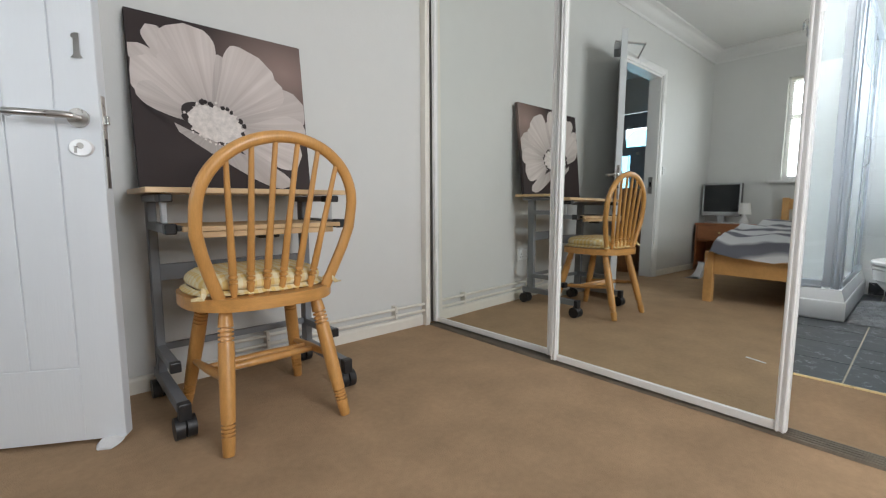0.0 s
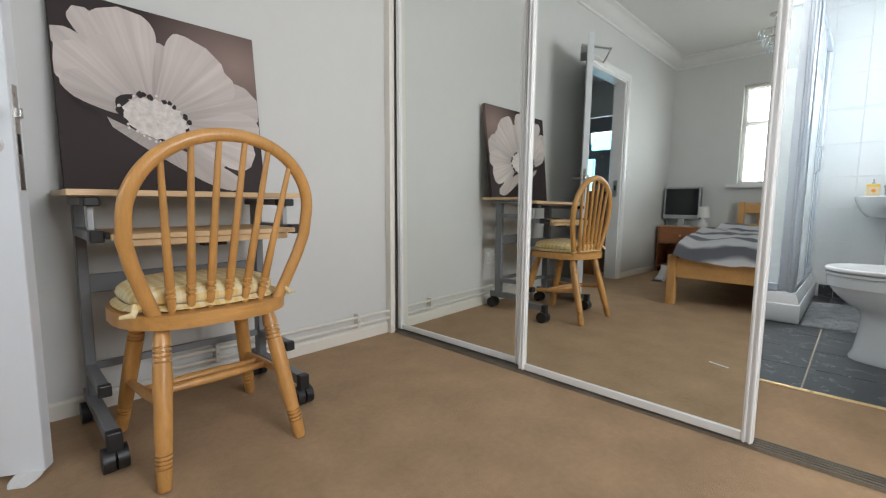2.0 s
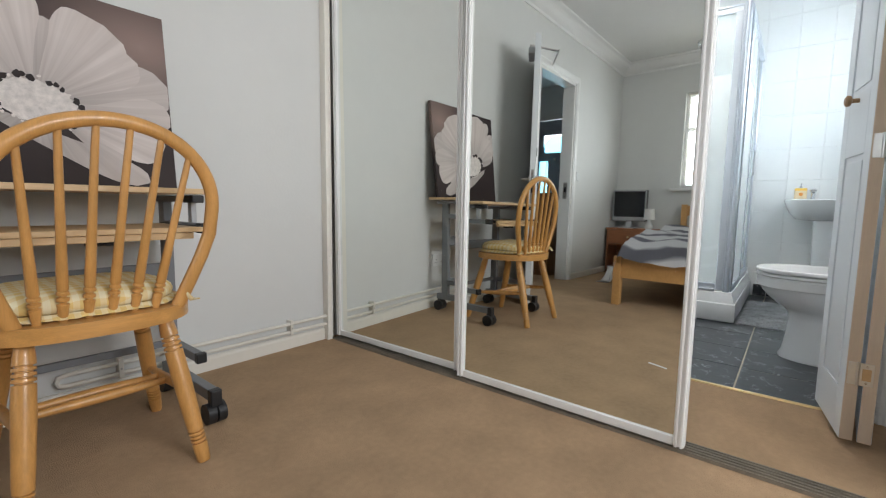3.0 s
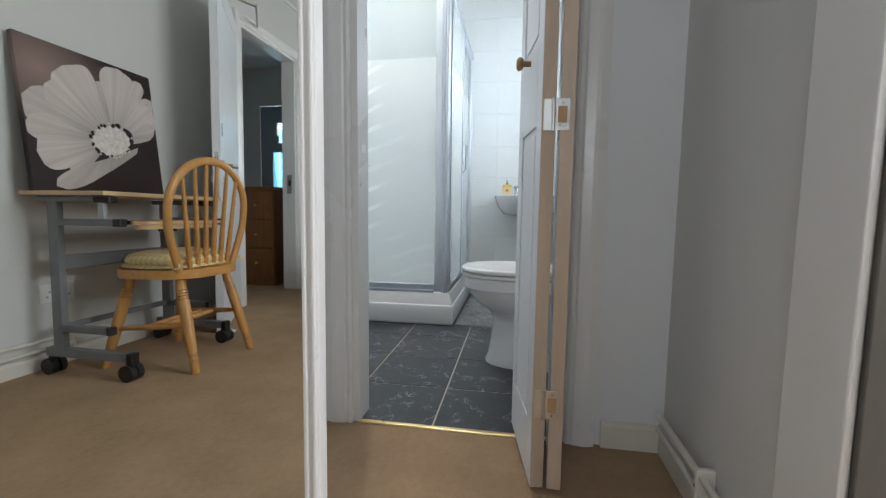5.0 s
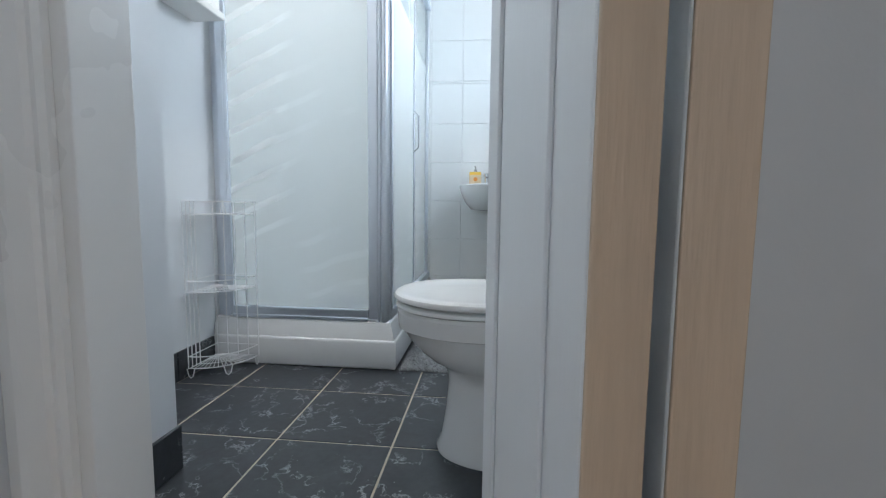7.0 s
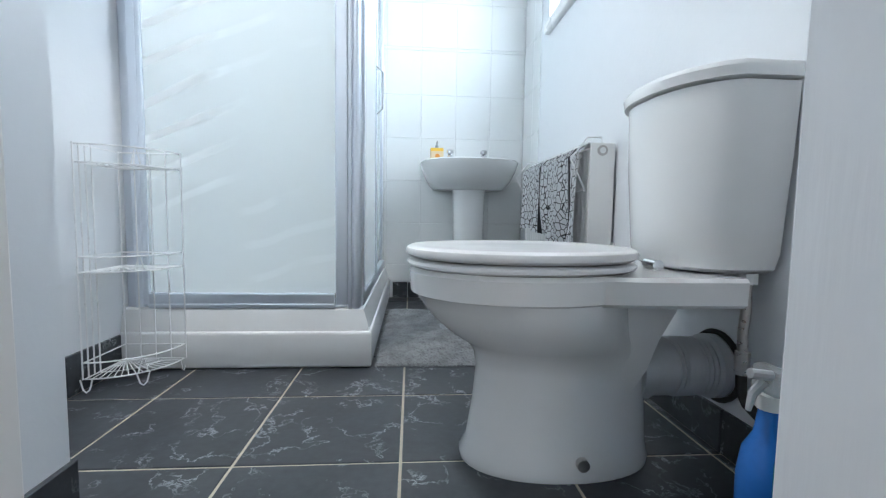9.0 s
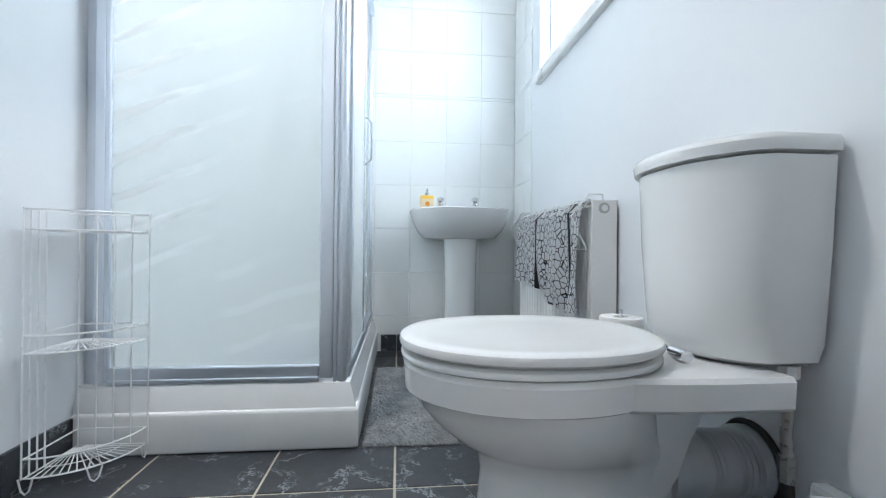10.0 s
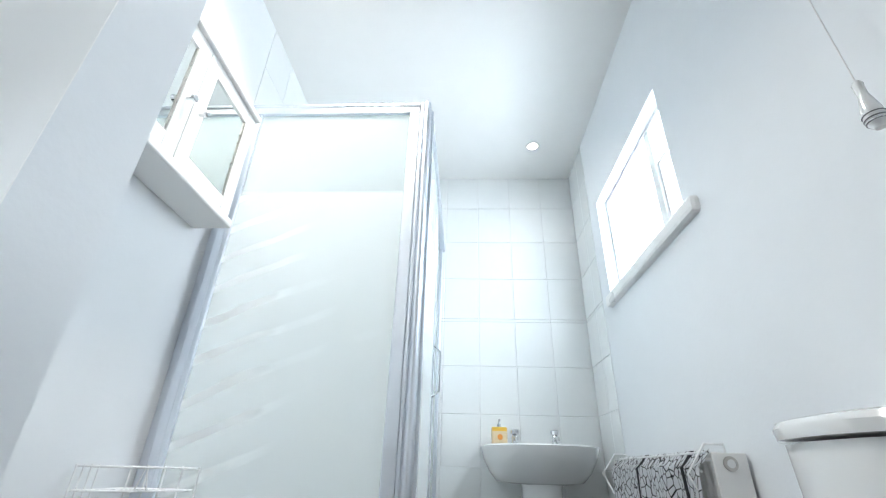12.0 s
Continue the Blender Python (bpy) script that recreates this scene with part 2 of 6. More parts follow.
def check_material():
    """Yellow and cream gingham."""
    m, N, L, p = nodes_of("gingham_cloth")
    tc = N.new("ShaderNodeTexCoord")
    sep = N.new("ShaderNodeSeparateXYZ")
    L.new(tc.outputs["Object"], sep.inputs[0])
    band = []
    for axis in ("X", "Y"):
        s = N.new("ShaderNodeMath")
        s.operation = "MULTIPLY"
        s.inputs[1].default_value = 2 * math.pi / 0.026
        L.new(sep.outputs[axis], s.inputs[0])
        w = N.new("ShaderNodeMath")
        w.operation = "SINE"
        L.new(s.outputs[0], w.inputs[0])
        g = N.new("ShaderNodeMath")
        g.operation = "GREATER_THAN"
        g.inputs[1].default_value = 0.0
        L.new(w.outputs[0], g.inputs[0])
        band.append(g)
    ad = N.new("ShaderNodeMath")
    L.new(band[0].outputs[0], ad.inputs[0])
    L.new(band[1].outputs[0], ad.inputs[1])
    rmp = N.new("ShaderNodeValToRGB")
    hv = N.new("ShaderNodeMath")
    hv.operation = "MULTIPLY"
    hv.inputs[1].default_value = 0.5
    L.new(ad.outputs[0], hv.inputs[0])
    L.new(hv.outputs[0], rmp.inputs[0])
    rmp.color_ramp.elements[0].color = (0.80, 0.71, 0.48, 1)
    rmp.color_ramp.elements[1].color = (0.74, 0.53, 0.20, 1)
    L.new(rmp.outputs[0], p.inputs["Base Color"])
    p.inputs["Roughness"].default_value = 0.9
    ns, b = N.new("ShaderNodeTexNoise"), N.new("ShaderNodeBump")
    ns.inputs["Scale"].default_value = 500
    b.inputs["Strength"].default_value, b.inputs["Distance"].default_value = 0.4, 0.001
    L.new(ns.outputs["Fac"], b.inputs["Height"])
    L.new(b.outputs[0], p.inputs["Normal"])
    return m


GINGHAM = check_material()


def lines_material(name, light, dark, scale, lo, hi, stretch=(1, 1, 1), kind="voronoi", random_cells=1.0):
    """Dark lines on light cloth or stone: voronoi cells' edges, or bands of warped noise."""
    m, N, L, p = nodes_of(name)
    tc, mp = N.new("ShaderNodeTexCoord"), N.new("ShaderNodeMapping")
    mp.inputs["Scale"].default_value = stretch
    L.new(tc.outputs["Object"], mp.inputs[0])
    if kind == "voronoi":
        tx = N.new("ShaderNodeTexVoronoi")
        tx.feature = "DISTANCE_TO_EDGE"
        tx.inputs["Scale"].default_value, tx.inputs["Randomness"].default_value = scale, random_cells
        src = tx.outputs["Distance"]
    else:
        tx = N.new("ShaderNodeTexWave")
        tx.inputs["Scale"].default_value, tx.inputs["Distortion"].default_value = scale, 9.0
        tx.inputs["Detail"].default_value, tx.inputs["Detail Scale"].default_value = 2.0, 0.9
        src = tx.outputs["Fac"]
    L.new(mp.outputs[0], tx.inputs["Vector"])
    r = N.new("ShaderNodeValToRGB")
    r.color_ramp.elements[0].position, r.color_ramp.elements[0].color = lo, (*dark, 1)
    r.color_ramp.elements[1].position, r.color_ramp.elements[1].color = hi, (*light, 1)
    L.new(src, r.inputs[0])
    L.new(r.outputs[0], p.inputs["Base Color"])
    p.inputs["Roughness"].default_value = 0.9
    ns, b = N.new("ShaderNodeTexNoise"), N.new("ShaderNodeBump")
    ns.inputs["Scale"].default_value = 350
    b.inputs["Strength"].default_value, b.inputs["Distance"].default_value = 0.5, 0.002
    L.new(ns.outputs["Fac"], b.inputs["Height"])
    L.new(b.outputs[0], p.inputs["Normal"])
    return m


TOWEL = lines_material("patterned_towel", (0.82, 0.83, 0.85), (0.02, 0.02, 0.025), 40, 0.040, 0.060, (1.25, 0.4, 0.95), "voronoi", 0.9)
DUVET = lines_material("marbled_duvet", (0.82, 0.82, 0.84), (0.22, 0.22, 0.26), 1.1, 0.12, 0.36, (1, 1, 1), "wave")


def towel_stripes(m):
    """Two woven dark stripes down the length of the towel."""
    N, L = m.node_tree.nodes, m.node_tree.links
    p = N["Principled BSDF"]
    old = p.inputs["Base Color"].links[0].from_socket
    tc, sep, mx = N.new("ShaderNodeTexCoord"), N.new("ShaderNodeSeparateXYZ"), N.new("ShaderNodeMix")
    L.new(tc.outputs["Object"], sep.inputs[0])
    total = None
    for x in (3.905, 4.235):
        c = N.new("ShaderNodeMath")
        c.operation = "COMPARE"
        c.inputs[1].default_value, c.inputs[2].default_value = x, 0.011
        L.new(sep.outputs["X"], c.inputs[0])
        if total:
            ad = N.new("ShaderNodeMath")
            ad.operation = "MAXIMUM"
            L.new(total, ad.inputs[0])
            L.new(c.outputs[0], ad.inputs[1])
            total = ad.outputs[0]
        else:
            total = c.outputs[0]
    mx.data_type = "RGBA"
    L.new(total, mx.inputs["Factor"])
    L.new(old, mx.inputs["A"])
    mx.inputs["B"].default_value = (0.025, 0.025, 0.03, 1)
    L.new(mx.outputs["Result"], p.inputs["Base Color"])


towel_stripes(TOWEL)


def slate_veins(m):
    """Thin pale scratches and veins over the dark tiles."""
    N, L = m.node_tree.nodes, m.node_tree.links
    p = N["Principled BSDF"]
    old = p.inputs["Base Color"].links[0].from_socket
    tc, oi, mp, w, ms, r, mx = (N.new(k) for k in ("ShaderNodeTexCoord", "ShaderNodeObjectInfo", "ShaderNodeMapping", "ShaderNodeTexNoise", "ShaderNodeTexNoise", "ShaderNodeValToRGB", "ShaderNodeMix"))
    sc = N.new("ShaderNodeVectorMath")
    sc.operation = "SCALE"
    cmb = N.new("ShaderNodeCombineXYZ")
    for k in "XYZ":
        L.new(oi.outputs["Random"], cmb.inputs[k])
    L.new(cmb.outputs[0], sc.inputs[0])
    sc.inputs["Scale"].default_value = 37.0
    L.new(tc.outputs["Object"], mp.inputs["Vector"])
    L.new(sc.outputs[0], mp.inputs["Location"])
    warp = N.new("ShaderNodeTexNoise")
    warp.inputs["Scale"].default_value, warp.inputs["Detail"].default_value = 11, 9
    L.new(mp.outputs[0], warp.inputs["Vector"])
    mixv = N.new("ShaderNodeVectorMath")
    mixv.operation = "MULTIPLY_ADD"
    L.new(warp.outputs["Color"], mixv.inputs[0])
    mixv.inputs[1].default_value = (0.08, 0.08, 0.08)
    L.new(mp.outputs[0], mixv.inputs[2])
    w.inputs["Scale"].default_value, w.inputs["Detail"].default_value, w.inputs["Roughness"].default_value = 6.5, 7, 0.62
    L.new(mixv.outputs[0], w.inputs["Vector"])
    off, ridge = N.new("ShaderNodeMath"), N.new("ShaderNodeMath")
    off.operation, ridge.operation = "SUBTRACT", "ABSOLUTE"
    off.inputs[1].default_value = 0.5
    L.new(w.outputs["Fac"], off.inputs[0])
    L.new(off.outputs[0], ridge.inputs[0])
    r.color_ramp.elements[0].position, r.color_ramp.elements[0].color = 0.0, (1, 1, 1, 1)
    r.color_ramp.elements[1].position, r.color_ramp.elements[1].color = 0.013, (0, 0, 0, 1)
    L.new(ridge.outputs[0], r.inputs[0])
    ms.inputs["Scale"].default_value, ms.inputs["Detail"].default_value = 13, 6
    L.new(mp.outputs[0], ms.inputs["Vector"])
    cut = N.new("ShaderNodeMapRange")
    cut.inputs["From Min"].default_value, cut.inputs["From Max"].default_value = 0.42, 0.60
    L.new(ms.outputs["Fac"], cut.inputs["Value"])
    mul = N.new("ShaderNodeMath")
    mul.operation = "MULTIPLY"
    L.new(r.outputs[0], mul.inputs[0])
    L.new(cut.outputs[0], mul.inputs[1])
    mx.data_type = "RGBA"
    L.new(mul.outputs[0], mx.inputs["Factor"])
    L.new(old, mx.inputs["A"])
    mx.inputs["B"].default_value = (0.34, 0.36, 0.38, 1)
    L.new(mx.outputs["Result"], p.inputs["Base Color"])


slate_veins(SLATE)


# ---- shape helpers ----
def link(name, bm, material, parent=None, smooth=False, label=""):
    me = bpy.data.meshes.new(name)
    bmesh.ops.recalc_face_normals(bm, faces=bm.faces)
    bm.to_mesh(me)
    bm.free()
    me.materials.append(material)
    if smooth:
        for f in me.polygons:
            f.use_smooth = True
        me.set_sharp_from_angle(angle=radians(40))
    ob = new(name, me)
    if parent:
        ob.parent = parent
        if not parent.parent:
            ob.matrix_parent_inverse = parent.matrix_basis.inverted()
    if label:
        ob["label"] = label
    return ob


def part(name, bm, material, parent, label="", smooth=False):
    return link(name, bm, material, parent, smooth, label)


def thing(name, at, label, category, group=""):
    ob = new(name)
    ob.empty_display_size = 0.05
    ob.matrix_basis = Matrix.Translation(at)
    return tagged(ob, label, category, group)


def structure(name, bm, material, label, category, smooth=False):
    return tagged(link(name, bm, material, None, smooth), label, category, kind="structure")


def box(x0, x1, y0, y1, z0, z1, bevel=0.0, bm=None, segs=2, m=None):
    own = bmesh.new()
    bmesh.ops.create_cube(own, size=1.0)
    for v in own.verts:
        v.co = Vector(((x0 + x1) / 2 + v.co.x * (x1 - x0), (y0 + y1) / 2 + v.co.y * (y1 - y0), (z0 + z1) / 2 + v.co.z * (z1 - z0)))
    if bevel:
        bmesh.ops.bevel(own, geom=own.edges[:], offset=bevel, segments=segs, affect="EDGES", profile=0.5)
    if m:
        own.transform(m)
    if bm is None:
        return own
    join(bm, own)
    return bm


def join(bm, own):
    me = bpy.data.meshes.new("tmp")
    own.to_mesh(me)
    own.free()
    bm.from_mesh(me)
    bpy.data.meshes.remove(me)
    return bm


def rings(bm, loops, cap=True, closed=False):
    """Skin a list of loops, each of the same count of points."""
    rows = [[bm.verts.new(p) for p in loop] for loop in loops]
    n = len(rows[0])
    pairs = list(zip(rows, rows[1:])) + ([(rows[-1], rows[0])] if closed else [])
    for a, b in pairs:
        for i in range(n):
            bm.faces.new((a[i], a[(i + 1) % n], b[(i + 1) % n], b[i]))
    if cap and not closed:
        bm.faces.new(rows[0][::-1])
        bm.faces.new(rows[-1])
    return bm


def tube(points, radius, bm=None, segs=10, closed=False, flat=1.0, side=None):
    """A tube along points; radius may be a list. flat: height of the section against its width, along side."""
    bm = bm or bmesh.new()
    pts = [Vector(p) for p in points]
    rad = radius if isinstance(radius, (list, tuple)) else [radius] * len(pts)
    loops, last = [], None
    for i, p in enumerate(pts):
        a = pts[i - 1] if i or closed else p
        b = pts[(i + 1) % len(pts)] if i + 1 < len(pts) or closed else p
        d = (b - a).normalized()
        if side is not None:
            u = Vector(side) - d * d.dot(Vector(side))
        elif last is None:
            u = d.orthogonal()
        else:
            u = last - d * d.dot(last)
        u.normalize()
        last = u
        w = d.cross(u)
        loops.append([p + rad[i] * (math.cos(k * math.tau / segs) * u * flat + math.sin(k * math.tau / segs) * w) for k in range(segs)])
    return rings(bm, loops, closed=closed)


def turned(profile, p0, p1, bm=None, segs=14):
    """A turned piece from p0 to p1; profile: rows of (share of the length, radius)."""
    p0, p1 = Vector(p0), Vector(p1)
    return tube_along([(p0.lerp(p1, s), r) for s, r in profile], (p1 - p0).normalized(), bm, segs)


def tube_along(rows, d, bm=None, segs=14):
    bm = bm or bmesh.new()
    u = d.orthogonal().normalized()
    w = d.cross(u)
    return rings(bm, [[p + r * (math.cos(k * math.tau / segs) * u + math.sin(k * math.tau / segs) * w) for k in range(segs)] for p, r in rows])


def extrude(outline, z0, z1, bevel=0.0, segs=2):
    bm = bmesh.new()
    rings(bm, [[(x, y, z0) for x, y in outline], [(x, y, z1) for x, y in outline]])
    if bevel:
        edges = [e for e in bm.edges if abs(e.verts[0].co.z - e.verts[1].co.z) < 1e-6]
        bmesh.ops.bevel(bm, geom=edges, offset=bevel, segments=segs, affect="EDGES", profile=0.5)
    return bm


def oval(cx, cy, a, b, n=40, power=2.0, front=1.0):
    out = []
    for k in range(n):
        t = k * math.tau / n
        c, s = math.cos(t), math.sin(t)
        out.append((cx + a * math.copysign(abs(c) ** (2 / power), c), cy + b * math.copysign(abs(s) ** (2 / power), s) * (front if s > 0 else 1)))
    return out


def wall_with_holes(axis, p0, p1, q0, q1, z0, z1, holes):
    """A wall p0..p1 thick along axis, q0..q1 long, with holes (q0, q1, z0, z1) through it."""
    bm = bmesh.new()
    cuts = sorted({q0, q1, *[h[0] for h in holes], *[h[1] for h in holes]})
    for a, b in zip(cuts, cuts[1:]):
        mid = (a + b) / 2
        over = sorted([(h[2], h[3]) for h in holes if h[0] < mid < h[1]])
        z = z0
        for lo, hi in over + [(z1, z1)]:
            if lo > z:
                if axis == "x":
                    box(p0, p1, a, b, z, lo, bm=bm)
                else:
                    box(a, b, p0, p1, z, lo, bm=bm)
            z = hi
    bmesh.ops.remove_doubles(bm, verts=bm.verts, dist=1e-5)
    return bm


# ---- large structure ----
XW, YN, YS = -2.40, 2.05, -0.42        # far bedroom wall, desk wall, lobby and bathroom side wall
XP, XB, YL = 2.61, 5.04, 1.158         # partition face, bathroom end wall, shower side wall
HB, HW = 2.57, 2.48                    # ceilings
DX0, DX1 = -1.00, -0.245               # bedroom doorway
BY0, BY1 = -0.14, 0.528                # bathroom doorway
WX0, WX1, WZ0, WZ1 = 3.80, 4.585, 1.45, 1.985
VY0, VY1, VZ0, VZ1 = 0.10, 1.32, 1.04, 2.14
RY = -1.70                             # unseen rear wall of the bedroom

structure("floor", box(XW - 0.1, XP, RY - 0.1, 4.1, -0.1, 0.0), CARPET, "worn brown carpet with soft pile", "floor")
structure("wall_north", wall_with_holes("y", YN, YN + 0.12, XW - 0.12, XB + 0.1, 0, HB, [(DX0, DX1, 0, 2.03)]), WALL, "pale grey painted plaster wall behind the desk", "wall")
structure("wall_west", wall_with_holes("x", XW - 0.16, XW, RY, YN, 0, HB, [(VY0, VY1, VZ0, VZ1)]), WALL, "pale grey painted wall with a window over the bed", "wall")
structure("wall_south", wall_with_holes("y", RY - 0.12, RY, XW - 0.16, 1.96, 0, HB, [(0.50, 1.85, 0.95, 2.15)]), WALL, "pale grey painted rear wall of the bedroom", "wall")
structure("wall_east", box(1.93, 2.05, RY, YS - 0.10, 0, HB), WALL, "pale grey painted wall beside the lobby", "wall")
structure("wall_lobby_side", box(1.93, 2.655, YS - 0.10, YS, 0, HB), WALL, "pale grey painted side wall of the lobby", "wall")
structure("wall_lobby", wall_with_holes("y", YS - 0.10, YS, 2.655, XB + 0.1, 0, HB, [(WX0, WX1, WZ0, WZ1)]), BATHWALL, "pale painted bathroom side wall with a small window", "wall")
structure("wall_partition", wall_with_holes("x", XP, XP + 0.09, YS, 0.77, 0, HB, [(BY0, BY1, 0, 2.03)]), BATHWALL, "white painted partition with the bathroom doorway", "wall")
structure("wall_nib", box(XP + 0.0, 3.09, 0.772, YN, 0, HB), BATHWALL, "white painted boxed-out wall inside the bathroom", "wall")
structure("wall_shower", box(3.09, XB, YL, YL + 0.1, 0, HB), BATHWALL, "white painted bathroom wall beside the shower", "wall")
structure("wall_bath_end", box(XB, XB + 0.1, YS, YL, 0, HB), WHITEGROUT, "end wall of the bathroom under the tiles", "wall")
structure("ceiling", box(XW - 0.2, XP, RY - 0.2, YN, HB, HB + 0.1), CEIL, "plain white painted bedroom ceiling", "ceiling")
structure("ceiling_bathroom", box(XP + 0.09, XB, YS, YL, HW, HW + 0.08), CEIL, "plain white painted bathroom ceiling", "ceiling")
structure("bathroom_subfloor", box(XP + 0.001, XB, YS, 2.0, -0.1, -0.0022), GROUT, "beige grout between the dark floor tiles", "floor")

# hall beyond the bedroom door
structure("wall_hall_west", wall_with_holes("x", -2.75, -2.65, YN + 0.12, 3.9, 0, HB, [(2.62, 3.50, 0, 2.08)]), WALL, "shaded hall wall", "wall")
structure("wall_hall_north", box(-2.75, 0.6, 3.9, 4.0, 0, HB), WALL, "shaded grey hall wall", "wall")
structure("wall_hall_east", box(0.5, 0.6, YN + 0.12, 3.9, 0, HB), WALL, "shaded hall wall", "wall")
structure("ceiling_hall", box(-2.75, 0.6, YN + 0.12, 4.0, HB, HB + 0.1), CEIL, "hall ceiling in shade", "ceiling")
structure("floor_hall", box(-2.75, XW - 0.1, YN, 4.1, -0.1, 0.0), CARPET, "brown hall carpet", "floor")


def cornice():
    bm = bmesh.new()
    prof = [(0.0, -0.125), (0.012, -0.125), (0.018, -0.105), (0.045, -0.09), (0.075, -0.06), (0.09, -0.03), (0.105, -0.022), (0.12, -0.012), (0.12, 0.0), (0.0, 0.0)]
    corners = [(XW, YN, 1, -1), (XW, RY, 1, 1), (1.93, RY, -1, 1), (1.93, YN, -1, -1)]
    rings(bm, [[(x + sx * o, y + sy * o, HB - 0.001 + h) for o, h in prof] for x, y, sx, sy in corners], closed=True)
    structure("cornice", bm, CEIL, "white moulded plaster cornice round the bedroom ceiling", "cornice", True)


cornice()


def skirting(name, x0, y0, x1, y1, nx, ny, h=0.062):
    """A rounded skirting board from one point to the other, its face towards (nx, ny)."""
    bm = bmesh.new()
    prof = [(0.0, 0.0), (0.016, 0.0), (0.016, h - 0.012), (0.011, h - 0.003), (0.004, h), (0.0, h)]
    rings(bm, [[(x + nx * o, y + ny * o, z) for o, z in prof] for x, y in ((x0, y0), (x1, y1))])
    return structure(name, bm, CREAM, "cream painted low skirting board", "skirting")


skirting("baseboard_north", DX1 + 0.07, YN, 1.93, YN, 0, -1)
skirting("baseboard_north_far", XW, YN, DX0 - 0.075, YN, 0, -1)
skirting("baseboard_west", XW, RY, XW, YN - 0.016, 1, 0)
skirting("baseboard_lobby_end", XP, YS + 0.016, XP, -0.245, -1, 0, 0.078)
skirting("baseboard_lobby", 2.062, YS, XP, YS, 0, 1, 0.085)


# ---- doorways, doors, windows ----
def casing(name, axis, face, sign, q0, q1, top, width, label):
    """A moulded architrave on one face of a wall, round an opening q0..q1 up to top."""
    prof = [(0.0, 0.0), (0.0, 0.012), (0.008, 0.016), (0.018, 0.013), (0.024, 0.018), (0.05, 0.022), (0.062, 0.022), (width, 0.016), (width, 0.0)]
    bm = bmesh.new()
    path = [(q0, 0.0, -1, 0), (q0, top, -1, 1), (q1, top, 1, 1), (q1, 0.0, 1, 0)]
    loops = []
    for q, z, sq, sz in path:
        loop = []
        for o, d in prof:
            a, b = q + sq * o, z + sz * o
            loop.append((face + sign * d, a, b) if axis == "x" else (a, face + sign * d, b))
        loops.append(loop)
    rings(bm, loops)
    return structure(name, bm, GLOSSWHITE, label, "architrave")


def lining(name, axis, p0, p1, q0, q1, top, label, t=0.022):
    bm = bmesh.new()
    for a, b, z0, z1 in ((q0 - 0.001, q0 + t, 0, top), (q1 - t, q1 + 0.001, 0, top), (q0 + t, q1 - t, top - t, top + 0.001)):
        if axis == "x":
            box(p0, p1, a, b, z0, z1, 0.002, bm)
        else:
            box(a, b, p0, p1, z0, z1, 0.002, bm)
    return structure(name, bm, GLOSSWHITE, label, "door lining")


casing("trim_bedroom_door", "y", YN, -1, DX0, DX1, 2.03, 0.07, "white gloss moulded architrave round the bedroom doorway")
lining("lining_bedroom_door", "y", YN - 0.002, YN + 0.122, DX0, DX1, 2.03, "white gloss lining of the bedroom doorway")
casing("trim_bathroom_door", "x", XP, -1, BY0, BY1, 2.03, 0.085, "white gloss moulded architrave round the bathroom doorway")
casing("trim_bathroom_inside", "x", XP + 0.09, 1, BY0, BY1, 2.03, 0.07, "white gloss architrave inside the bathroom")
lining("lining_bathroom_door", "x", XP - 0.002, XP + 0.092, BY0, BY1, 2.03, "white gloss lining of the bathroom doorway")

keep = thing("strike_plate", (DX0 + 0.03, YN + 0.06, 1.0), "small steel strike plate on the door lining", "strike plate")
part("plate", box(DX0 + 0.021, DX0 + 0.0245, YN + 0.03, YN + 0.075, 0.86, 1.03, 0.001), STEEL, keep)
part("keep_slot", box(DX0 + 0.0235, DX0 + 0.0255, YN + 0.042, YN + 0.062, 0.93, 0.98), BLACK, keep)


POLISHED = mat("polished_plate", (0.90, 0.90, 0.90), 0.32, 0.6, vary=0.02, scale=20)


def oval_plate(m, x, z, y, depth, a, b):
    """A slightly domed oval plate standing off a door's face."""
    bm = bmesh.new()
    rings(bm, [[m @ Vector((x + a * q * math.cos(k * math.tau / 32), y + depth * h, z + b * q * math.sin(k * math.tau / 32))) for k in range(32)] for q, h in ((1, 0), (1, 0.55), (0.90, 1.0))])
    return bm


